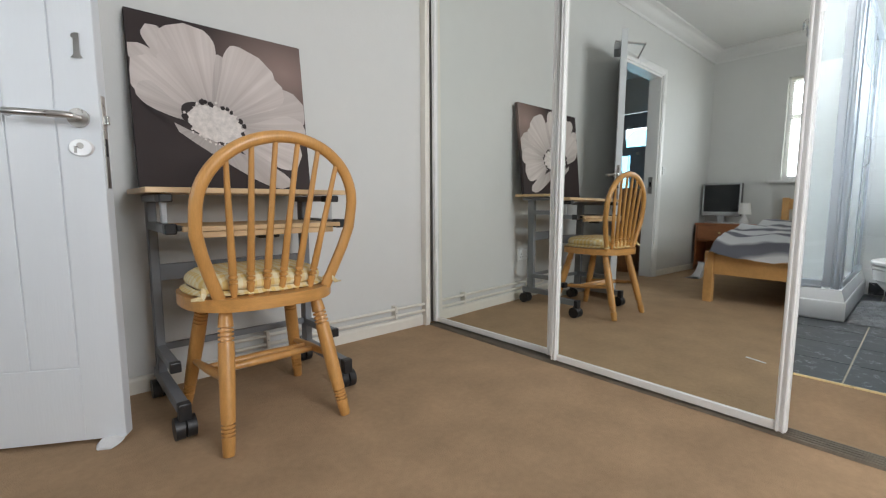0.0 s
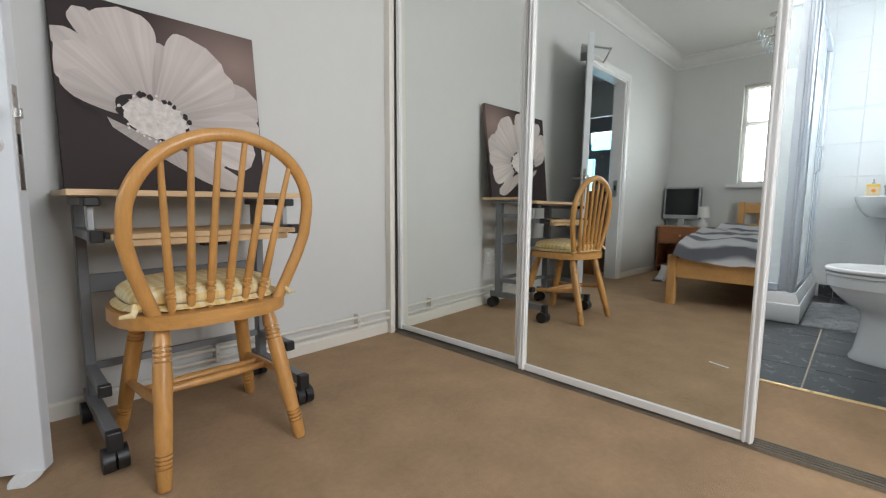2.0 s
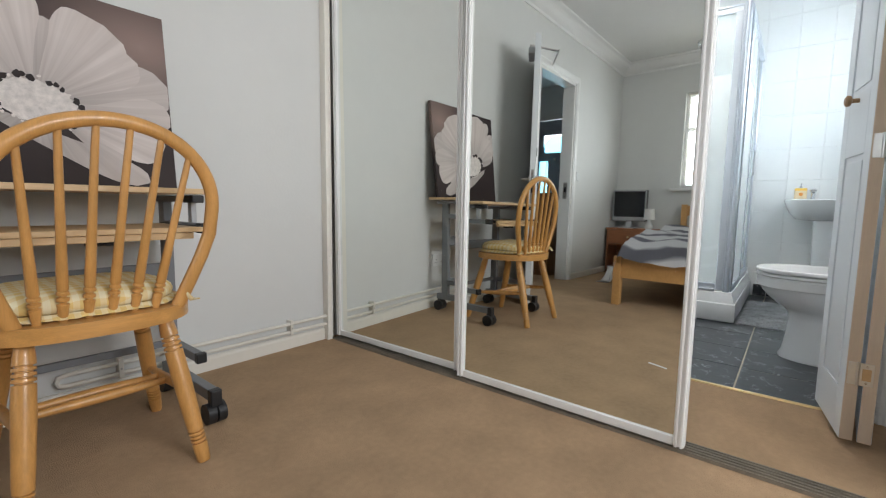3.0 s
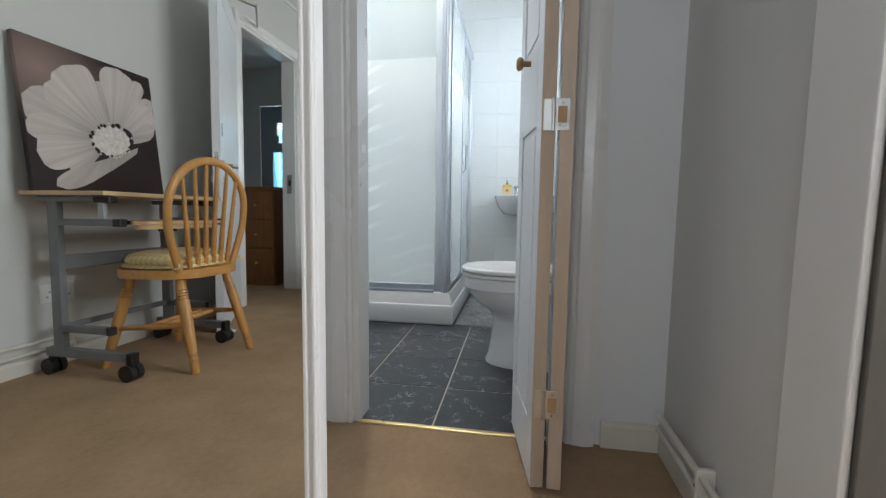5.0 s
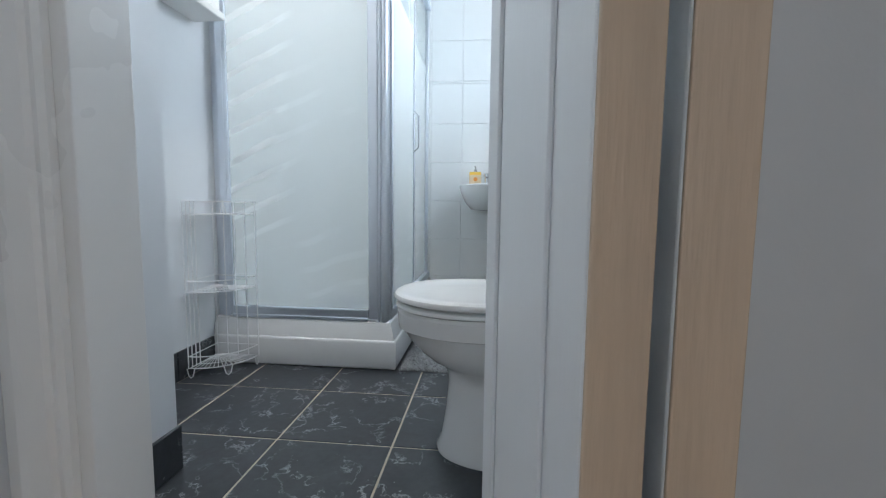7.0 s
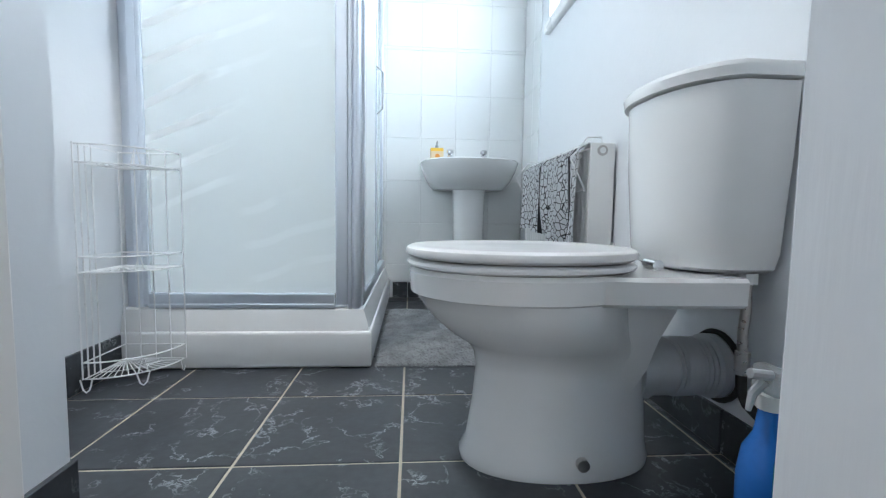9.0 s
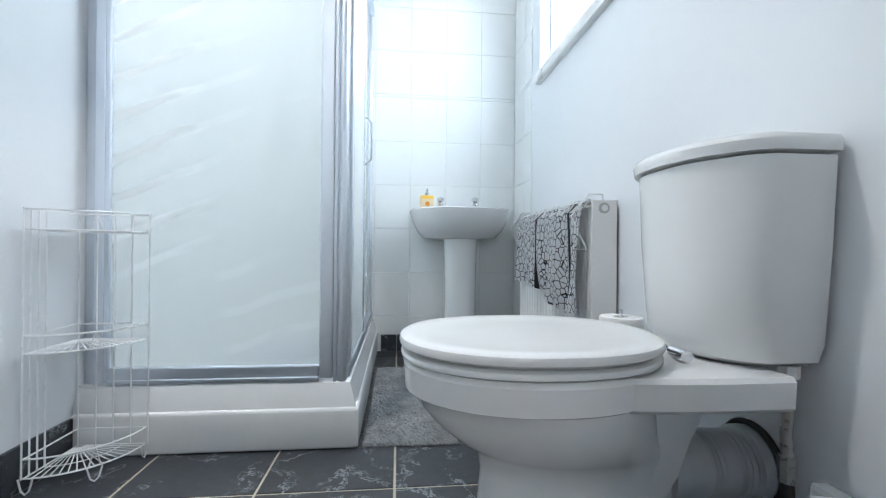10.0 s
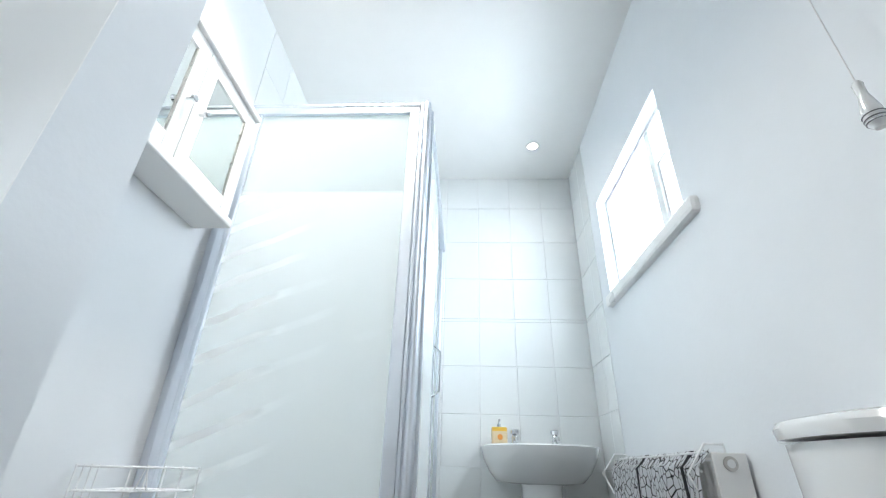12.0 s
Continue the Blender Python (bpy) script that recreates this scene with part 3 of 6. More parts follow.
def bedroom_door():
    hinge, tip = Vector((-0.245, 2.062, 0)), Vector((0.463, 1.672, 0))
    d = (tip - hinge).normalized()
    n = Vector((d.y, -d.x, 0))                      # towards the room
    w, t, z0, z1 = (tip - hinge).length, 0.042, 0.012, 1.990
    m = Matrix(((d.x, n.x, 0, hinge.x), (d.y, n.y, 0, hinge.y), (0, 0, 1, 0), (0, 0, 0, 1)))
    root = thing("door_1", hinge, "white painted boarded door standing open, with steel lever and number", "door")

    def b(x0, x1, y0, y1, za, zb, bevel=0.0, bm=None):
        return box(x0, x1, y0, y1, za, zb, bevel, bm, m=m)
    frame_bm = bmesh.new()
    b(0, w, -t + 0.004, -0.004, z0, z1, 0.0, frame_bm)
    for x0, x1, za, zb in ((0, 0.10, z0, z1), (w - 0.105, w, z0, z1), (0.10, w - 0.105, z0, 0.235), (0.10, w - 0.105, z1 - 0.11, z1)):
        b(x0, x1, -0.004, 0.0, za, zb, 0.0015, frame_bm)
        b(x0, x1, -t, -t + 0.004, za, zb, 0.0015, frame_bm)
    part("leaf", frame_bm, DOORWHITE, root)
    n_boards, x0 = 5, 0.103
    bw = (w - 0.108 - x0) / n_boards
    for k in range(n_boards):
        part("board", b(x0 + k * bw + 0.0015, x0 + (k + 1) * bw - 0.0015, -0.004, -0.0008, 0.238, z1 - 0.113, 0.0015), DOORWHITE, root)
        part("board", b(x0 + k * bw + 0.0015, x0 + (k + 1) * bw - 0.0015, -t + 0.0008, -t + 0.004, 0.238, z1 - 0.113, 0.0015), DOORWHITE, root)
    edge = part("lock_plate", b(w - 0.001, w + 0.0015, -0.032, -0.012, 0.76, 1.02, 0.0006), STEEL, root, "brushed steel lock plate on the door edge")
    part("latch", b(w, w + 0.012, -0.030, -0.016, 0.94, 0.965, 0.002), HINGE, edge)
    part("bolt_slot", b(w + 0.001, w + 0.0022, -0.027, -0.017, 0.85, 0.90), BLACK, edge)
    for face, sg in ((0.0, 1), (-t, -1)):
        rose = part("handle_rose", tube([m @ Vector((w - 0.050, face, 0.953)), m @ Vector((w - 0.050, face + sg * 0.009, 0.953))], 0.026, segs=28), STEEL, root, "round brushed steel rose", True)
        pts = [(w - 0.050, 0.006, 0.953), (w - 0.050, 0.045, 0.953), (w - 0.069, 0.054, 0.953), (w - 0.085, 0.057, 0.953), (w - 0.19, 0.057, 0.957), (w - 0.196, 0.052, 0.957), (w - 0.197, 0.03, 0.957)]
        part("lever", tube([m @ Vector((x, face + sg * y, z)) for x, y, z in pts], 0.0095, segs=12), STEEL, rose, "brushed steel lever", True)
        cyl = part("escutcheon", oval_plate(m, w - 0.050, 0.872, face, sg * 0.008, 0.031, 0.0245), POLISHED, root, "oval polished escutcheon")
        part("key_cylinder", tube([m @ Vector((w - 0.050, face + sg * 0.006, 0.877)), m @ Vector((w - 0.050, face + sg * 0.010, 0.877))], 0.0085, segs=16), STEEL, cyl)
        part("keyhole", b(w - 0.0655, w - 0.0585, min(face + sg * 0.006, face + sg * 0.0095), max(face + sg * 0.006, face + sg * 0.0095), 0.857, 0.876, 0.001), STEEL, cyl)
    # numeral 1
    one = [(-0.011, 0.029), (-0.004, 0.033), (0.008, 0.033), (0.007, -0.024), (0.014, -0.033), (-0.016, -0.033), (-0.008, -0.024), (-0.006, 0.020), (-0.012, 0.022)]
    bm = bmesh.new()
    rings(bm, [[m @ Vector((w - 0.040 + x, y, 1.147 + z)) for x, z in one] for y in (0.0, 0.006)])
    part("numeral", bm, CHROME, root, "chrome number 1")
    # closer
    closer = part("door_closer", b(0.42, 0.62, -t - 0.05, -t, 1.915, 1.965, 0.006), SILVERPLASTIC, root, "grey metal door closer")
    part("closer_arm", tube([(0.187, 1.917, 1.985), (0.187, 1.917, 2.036), (-0.06, 1.790, 2.036)], 0.008, segs=8), STEEL, closer)
    part("closer_link", tube([(-0.06, 1.790, 2.046), (-0.42, 2.025, 2.066)], 0.007, segs=8), STEEL, closer)
    for z in (0.25, 1.05, 1.80):
        part("hinge", tube([hinge + Vector((0, 0, z)) + n * 0.006, hinge + Vector((0, 0, z + 0.09)) + n * 0.006], 0.006, segs=10), HINGE, root)
    # folded cloth wedged under the free edge
    cloth = bmesh.new()
    rows = []
    for i in range(9):
        u = i / 8
        loop = []
        for k in range(10):
            a = k * math.tau / 10
            c = m @ Vector((w - 0.035 + 0.034 * math.cos(a) * (0.6 + 0.4 * math.sin(3 * u)), 0.052 - 0.075 * u, 0.0))
            loop.append(c + Vector((0, 0, max(0.002, (0.008 + 0.012 * u) * (0.55 + 0.5 * math.sin(a) + 0.12 * math.sin(5 * a + 4 * u))))))
        rows.append(loop)
    rings(cloth, rows)
    tagged(link("door_wedge", cloth, CLOTHWHITE, smooth=True), "crumpled white cloth wedged under the open door", "cloth")


bedroom_door()


def bifold_door():
    """Two narrow panelled leaves folded back against the right side of the bathroom doorway."""
    root = thing("door_2", (2.68, -0.05, 0), "white panelled bifold door folded open in the bathroom doorway", "door")
    for (ax, ay), (bx, by), face in (((2.340, -0.048), (2.662, 0.000), 1), ((2.340, -0.089), (2.692, -0.112), -1)):
        a, e = Vector((ax, ay, 0)), Vector((bx, by, 0))
        d = (e - a).normalized()
        n = Vector((-d.y, d.x, 0)) * face
        m = Matrix(((d.x, n.x, 0, ax), (d.y, n.y, 0, ay), (0, 0, 1, 0), (0, 0, 0, 1)))
        w, t, z0, z1 = (e - a).length, 0.033, 0.02, 2.0
        bm = bmesh.new()
        box(0.003, w, -t / 2 + 0.005, t / 2 - 0.005, z0, z1, 0, bm, m=m)
        s = 0.062
        spans = ((z0, 0.17), (0.90, 1.10), (z1 - 0.12, z1))
        for y0, y1 in ((t / 2 - 0.005, t / 2), (-t / 2, -t / 2 + 0.005)):
            for x0, x1, za, zb in ((0.003, s, z0, z1), (w - s, w, z0, z1), *[(s, w - s, za, zb) for za, zb in spans]):
                box(x0, x1, y0, y1, za, zb, 0.0018, bm, m=m)
        leaf = part("door_leaf", bm, DOORWHITE, root)
        for za, zb in ((0.17, 0.90), (1.10, z1 - 0.12)):
            for y0, y1 in ((t / 2 - 0.006, t / 2 - 0.0015), (-t / 2 + 0.0015, -t / 2 + 0.006)):
                part("raised_panel", box(s + 0.018, w - s - 0.018, y0, y1, za + 0.018, zb - 0.018, 0.0022, m=m), DOORWHITE, leaf)
        part("edge_strip", box(0.0, 0.0035, -t / 2 + 0.001, t / 2 - 0.001, z0, z1, 0.001, m=m), EDGESHADE, leaf, "leading edge coloured tan for the shade on it")
        if face == 1:
            knob = part("knob", turned([(0, 0.007), (0.5, 0.007), (0.6, 0.016), (0.85, 0.018), (1, 0.012)], m @ Vector((0.165, t / 2, 1.076)), m @ Vector((0.165, t / 2 + 0.036, 1.076))), KNOBWOOD, leaf, "small turned wooden knob", True)
            for zc in (0.234, 0.914):
                h = part("hinge", box(2.3365, 2.3395, -0.094, -0.036, zc - 0.035, zc + 0.035, 0.0008), HINGE, root, "zinc flush hinge across the fold")
                part("hinge_knuckle", tube([(2.3355, -0.058, zc - 0.036), (2.3355, -0.058, zc + 0.036)], 0.0045, segs=10), HINGE, h, smooth=True)
                part("hinge_cutout", box(2.3352, 2.3366, -0.088, -0.068, zc - 0.018, zc + 0.018), HOLEWOOD, h)
                for dz in (-0.025, 0.025):
                    part("screw", tube([(2.3366, -0.078, zc + dz), (2.3355, -0.078, zc + dz)], 0.004, segs=8), STEEL, h)


bifold_door()

structure("threshold_strip", box(XP - 0.008, XP + 0.010, BY0 + 0.022, BY1 - 0.022, -0.002, 0.006, 0.003), BRASS, "thin brass threshold strip between carpet and tiles", "threshold")


def casement(name, axis, face, q0, q1, z0, z1, splits, out, label, glass, bars=False, f=0.045):
    """A white window set in an opening: outer frame, mullions at splits, panes; out: direction to outdoors along axis."""
    def b(a0, a1, d0, d1, za, zb, bevel=0.004):
        lo, hi = sorted((face + out * d0, face + out * d1))
        return box(lo, hi, a0, a1, za, zb, bevel) if axis == "x" else box(a0, a1, lo, hi, za, zb, bevel)
    root = tagged(new(name), label, "window", kind="structure")
    fr = part("window_frame", b(q0, q0 + f, 0.05, 0.11, z0, z1), GLOSSWHITE, root)
    part("window_frame", b(q1 - f, q1, 0.05, 0.11, z0, z1), GLOSSWHITE, root)
    part("window_frame", b(q0 + f, q1 - f, 0.05, 0.11, z0, z0 + f), GLOSSWHITE, root)
    part("window_frame", b(q0 + f, q1 - f, 0.05, 0.11, z1 - f, z1), GLOSSWHITE, root)
    edges = [q0 + f, *splits, q1 - f]
    for k, (a, e) in enumerate(zip(edges, edges[1:])):
        if k:
            part("mullion", b(a - 0.022, a + 0.022, 0.052, 0.108, z0 + f, z1 - f), GLOSSWHITE, root)
        lo = a + (0.022 if k else 0)
        hi = e - (0.022 if e in splits else 0)
        pane = part("pane", b(lo, hi, 0.078, 0.084, z0 + f, z1 - f, 0), glass, root)
        pane.visible_shadow = False
        if bars:
            zt = z0 + (z1 - z0) * 0.62
            part("transom", b(lo, hi, 0.055, 0.105, zt - 0.022, zt + 0.022), GLOSSWHITE, root)
            mid = (lo + hi) / 2
            lead = bmesh.new()
            for q in (lo, hi):
                p0 = (face + out * 0.076, q, zt + 0.03) if axis == "x" else (q, face + out * 0.076, zt + 0.03)
                p1 = (face + out * 0.076, mid, z1 - f) if axis == "x" else (mid, face + out * 0.076, z1 - f)
                tube([p0, p1], 0.006, lead, 6)
            part("glazing_bar", lead, GLOSSWHITE, root)
    return root, b


w1, wb = casement("window_1", "x", XW, VY0, VY1, VZ0, VZ1, (0.50, 0.91), -1, "white timber casement window over the bed", PANE, True)
part("window_sill", box(XW - 0.05, XW + 0.10, VY0 - 0.08, VY1 + 0.09, VZ0 - 0.035, VZ0, 0.006), GLOSSWHITE, w1)
w2, wb = casement("window_2", "y", YS, WX0, WX1, WZ0, WZ1, (4.03,), -1, "white plastic bathroom window with frosted panes", FROST, f=0.018)
part("opening_sash", wb(WX0 + 0.02, 4.005, 0.060, 0.076, WZ0 + 0.02, WZ0 + 0.035, 0.002), GLOSSWHITE, w2)
part("opening_sash", wb(WX0 + 0.02, 4.005, 0.060, 0.076, WZ1 - 0.20, WZ1 - 0.185, 0.002), GLOSSWHITE, w2)
part("opening_sash", wb(3.990, 4.005, 0.060, 0.076, WZ0 + 0.035, WZ1 - 0.20, 0.002), GLOSSWHITE, w2)
part("window_sill", box(WX0 - 0.085, WX1 + 0.010, YS - 0.05, YS + 0.028, WZ0 - 0.052, WZ0 + 0.004, 0.014), GLOSSWHITE, w2, "rounded white window board")
# made-up window, never in view: the opening for the rear fill lamp
w3, wb = casement("unseen_window", "y", RY, 0.50, 1.85, 0.95, 2.15, (0.95, 1.40), -1, "added white casement window in the unseen rear wall", PANE)


def venetian_blind():
    root = thing("venetian_blind", (XW - 0.03, 0.71, VZ1), "cream venetian blind drawn half open in the window", "blind")
    part("headrail", box(XW - 0.055, XW - 0.015, VY0 + 0.02, VY1 - 0.02, VZ1 - 0.035, VZ1 - 0.005, 0.002), CREAM, root)
    slat = None
    for k in range(38):
        z = VZ1 - 0.055 - k * 0.0265
        bm = box(XW - 0.046, XW - 0.022, VY0 + 0.03, VY1 - 0.03, z, z + 0.0012)
        part("slat", bm, CREAM, root)
    for y in (VY0 + 0.22, 0.71, VY1 - 0.22):
        part("ladder_cord", box(XW - 0.035, XW - 0.033, y, y + 0.002, VZ0 + 0.06, VZ1 - 0.03), CREAM, root)


venetian_blind()

# white board lining at the right of the wardrobe opening
structure("trim_opening", box(1.925, 2.060, YS, YS + 0.012, 0, HB - 0.13, 0.003), GLOSSWHITE, "white board lining at the wardrobe opening", "trim")
# dark board added over wall_east, which is too bright beside the opening
structure("trim_dark_board", box(1.918, 1.9285, RY, YS - 0.002, 0, 2.30, 0.002), mat("dark_strip_board", (0.13, 0.12, 0.105), 0.5, vary=0.12, scale=5, grain=(6, 6, 0.7)), "plain dark grey-brown board added beside the lobby opening", "trim")
structure("trim_corner_post", box(1.928, 1.962, YN - 0.045, YN - 0.001, 0, 2.30, 0.004), CREAM, "cream painted corner post beside the mirror doors", "trim")
structure("wall_wardrobe_header", box(1.935, 2.05, YS, YN - 0.001, 2.305, HB - 0.001), WALL, "painted panel above the sliding doors", "wall")


def mirror_door(name, x, y0, y1, label, tilt, swing):
    root = thing(name, (x, (y0 + y1) / 2, 0.02), label, "mirror door", "sliding mirror doors")
    z0, z1, s = 0.020, 2.29, 0.030
    part("mirror_pane", box(x - 0.002, x + 0.004, y0 + s - 0.004, y1 - s + 0.004, z0 + 0.025, z1 - 0.03), MIRROR, root)
    for a in (y0, y1 - s):
        st = bmesh.new()
        box(x - 0.012, x + 0.018, a, a + s, z0, z1, 0.004, st)
        box(x - 0.017, x - 0.010, a + 0.004, a + 0.011, z0, z1, 0.002, st)
        box(x - 0.017, x - 0.010, a + s - 0.011, a + s - 0.004, z0, z1, 0.002, st)
        part("stile", st, GLOSSWHITE, root)
    part("bottom_rail", box(x - 0.010, x + 0.016, y0 + s, y1 - s, z0, z0 + 0.028, 0.003), GLOSSWHITE, root)
    part("top_rail", box(x - 0.010, x + 0.016, y0 + s, y1 - s, z1 - 0.035, z1, 0.003), GLOSSWHITE, root)
    # the door hangs a little out of true
    pivot = Matrix.Translation((x, 0.75, 1.0))
    root.matrix_basis = pivot @ pose(0.008, 0, 0, 0, tilt, swing) @ pivot.inverted() @ root.matrix_basis


mirror_door("sliding_mirror_door", 2.000, 1.189, 2.005, "tall sliding mirror door in a white frame, on the rear track", -0.3, 0.8)
mirror_door("sliding_mirror_door", 1.965, 0.328, 1.172, "tall sliding mirror door in a white frame, on the front track", 0.55, -0.70)
bm = box(1.955, 2.022, YS + 0.013, YN - 0.046, 0.0, 0.004, 0.001)
for x in (1.957, 1.974, 1.990, 2.006, 2.020):
    box(x - 0.002, x + 0.002, YS + 0.013, YN - 0.046, 0.004, 0.012, 0, bm)
structure("floor_track", bm, DULLALU, "scuffed aluminium floor track of the sliding doors", "track")
bm = box(1.940, 2.030, YS + 0.013, YN - 0.046, 2.292, 2.304, 0.002)
structure("top_track", bm, ALU, "aluminium head track of the sliding doors", "track")

side = thing("wardrobe_side_panel", (2.3, 0.63, 0), "white wardrobe end panel fixed with screws", "wardrobe panel")
part("panel", box(2.035, XP - 0.001, 0.630, 0.650, 0.0, 2.30, 0.002), BATHWALL, side)
for x in (2.545, 2.10):
    for z in (0.40, 0.80, 1.25, 1.75):
        part("screw_head", tube([(x, 0.6305, z), (x, 0.6285, z)], 0.005, segs=10), STEEL, side)


def heating_pipes(name, axis, fixed, sign, q0, q1, clips, end=False):
    """Two painted pipes, one above the other, held to the wall by clips."""
    root = thing(name, (q0, fixed, 0.1) if axis == "x" else (fixed, q0, 0.1), "pair of cream painted heating pipes clipped above the skirting", "heating pipe")

    def p(q, o, z):
        return (q, fixed + sign * o, z) if axis == "x" else (fixed + sign * o, q, z)
    for z in (0.088, 0.128):
        pts = [p(q0, 0.028, z), p(q1, 0.028, z)]
        part("pipe", tube(pts, 0.0085, segs=12), COPPERPAINT, root, smooth=True)
    if end:
        part("pipe_bend", tube([p(q0, 0.028, 0.088), p(q0 - 0.025, 0.028, 0.094), p(q0 - 0.03, 0.028, 0.108), p(q0 - 0.025, 0.028, 0.122), p(q0, 0.028, 0.128)], 0.0085, segs=10), COPPERPAINT, root, smooth=True)
    for q in clips:
        lo, hi = sorted((fixed, fixed + sign * 0.04))
        c = part("pipe_clip", box(q - 0.008, q + 0.008, lo, hi, 0.074, 0.146, 0.003) if axis == "x" else box(lo, hi, q - 0.008, q + 0.008, 0.074, 0.146, 0.003), CREAM, root)
        part("clip_screw", tube([p(q, 0.0395, 0.108), p(q, 0.0415, 0.108)], 0.004, segs=8), STEEL, c)


heating_pipes("heating_pipe", "x", YN, -1, 0.87, 1.93, (1.02, 1.72), True)
heating_pipes("heating_pipe", "x", YS, 1, 2.062, XP - 0.05, (2.28,))


# ---- bedroom furniture ----
def windsor_chair():
    root = thing("windsor_chair", (0.84, 1.6, 0), "honey-coloured beech hoop-back chair with turned legs, facing the desk", "chair")
    cx = 0.848
    # seat: a broad D, its rounded back towards the room
    out = []
    for k in range(48):
        a = k * math.tau / 48
        c, s = math.cos(a), math.sin(a)
        hw = 0.234 + 0.012 * s
        out.append((cx + hw * math.copysign(abs(c) ** 0.72, c), 1.595 + 0.205 * math.copysign(abs(s) ** 0.80, s)))
    seat = extrude(out, 0.402, 0.440, 0.012, 3)
    part("seat", seat, PINEX, root, smooth=True)
    prof = [(0, 0.0150), (0.04, 0.0185), (0.11, 0.0215)]
    for s0, r0 in ((0.135, 0.0220), (0.165, 0.0222), (0.195, 0.0224), (0.225, 0.0226)):
        prof += [(s0, r0), (s0 + 0.003, r0 - 0.0062), (s0 + 0.010, r0 - 0.0062), (s0 + 0.013, r0)]
    prof += [(0.42, 0.0232), (0.66, 0.0215), (0.77, 0.0200)]
    for s0, r0 in ((0.785, 0.0198), (0.81, 0.0196), (0.835, 0.0194), (0.86, 0.0192)):
        prof += [(s0, r0), (s0 + 0.003, r0 - 0.0058), (s0 + 0.009, r0 - 0.0058), (s0 + 0.012, r0)]
    prof += [(0.89, 0.0190), (0.985, 0.0168), (1.0, 0.0150)]
    tops = {"nl": (cx - 0.140, 1.475, 0.405), "nr": (cx + 0.145, 1.475, 0.405), "fl": (cx - 0.140, 1.715, 0.405), "fr": (cx + 0.150, 1.715, 0.405)}
    feet = {"nl": (0.668, 1.367, 0.0), "nr": (1.039, 1.367, 0.0), "fl": (0.652, 1.805, 0.0), "fr": (1.062, 1.805, 0.0)}
    for k in tops:
        part("leg", turned(prof, tops[k], feet[k], segs=16), PINE, root, smooth=True)

    def on(k, s):
        return Vector(tops[k]).lerp(Vector(feet[k]), s)
    bulge = [(0, 0.009), (0.3, 0.0125), (0.5, 0.014), (0.7, 0.0125), (1, 0.009)]
    la, lb, ra, rb = on("nl", 0.50), on("fl", 0.58), on("nr", 0.50), on("fr", 0.58)
    for a, b in ((la, lb), (ra, rb)):
        part("stretcher", turned(bulge, a, b), PINE, root, smooth=True)
    for s in (0.40, 0.60):
        part("cross_stretcher", turned(bulge, la.lerp(lb, s), ra.lerp(rb, s)), PINE, root, smooth=True)
    # hoop, leaning back
    lean = lambda z: 1.450 - (z - 0.44) * 0.125
    pts = []
    for k in range(37):
        a = math.pi * k / 36
        z = 0.704 + 0.210 * math.sin(a)
        pts.append((cx - 0.238 * math.cos(a), z))
    left = [(cx - 0.166, 0.435), (cx - 0.192, 0.50), (cx - 0.218, 0.57), (cx - 0.236, 0.635)]
    right = [(x * -1 + 2 * cx - 0.0, z) for x, z in reversed(left)]
    slant = lambda z: 0.060 * (z - 0.44)
    hoop = [(x + 0.006 + slant(z), lean(z), z) for x, z in left + pts + right]
    bm = tube(hoop, 0.0180, segs=12, flat=0.85, side=(0, 1, 0))
    part("hoop", bm, PINE, root, smooth=True)
    sp = [(0, 0.0085), (0.07, 0.0110), (0.10, 0.0125), (0.105, 0.0078), (0.113, 0.0078), (0.118, 0.0128), (0.132, 0.0128), (0.137, 0.0078), (0.145, 0.0078), (0.150, 0.0128), (0.164, 0.0128), (0.169, 0.0098), (0.18, 0.0120), (0.5, 0.0098), (1.0, 0.0075)]
    for k in range(6):
        u = (k - 2.5) / 2.5 * 0.92
        x0, x1 = cx - 0.003 + u * 0.128, cx + u * 0.184
        zt = 0.704 + 0.207 * math.sqrt(max(0.0, 1 - ((x1 - cx) / 0.238) ** 2))
        part("spindle", turned(sp, (x0, 1.448, 0.436), (x1 + 0.006 + slant(zt), lean(zt), zt), segs=12), PINE, root, smooth=True)
    return root


windsor_chair()


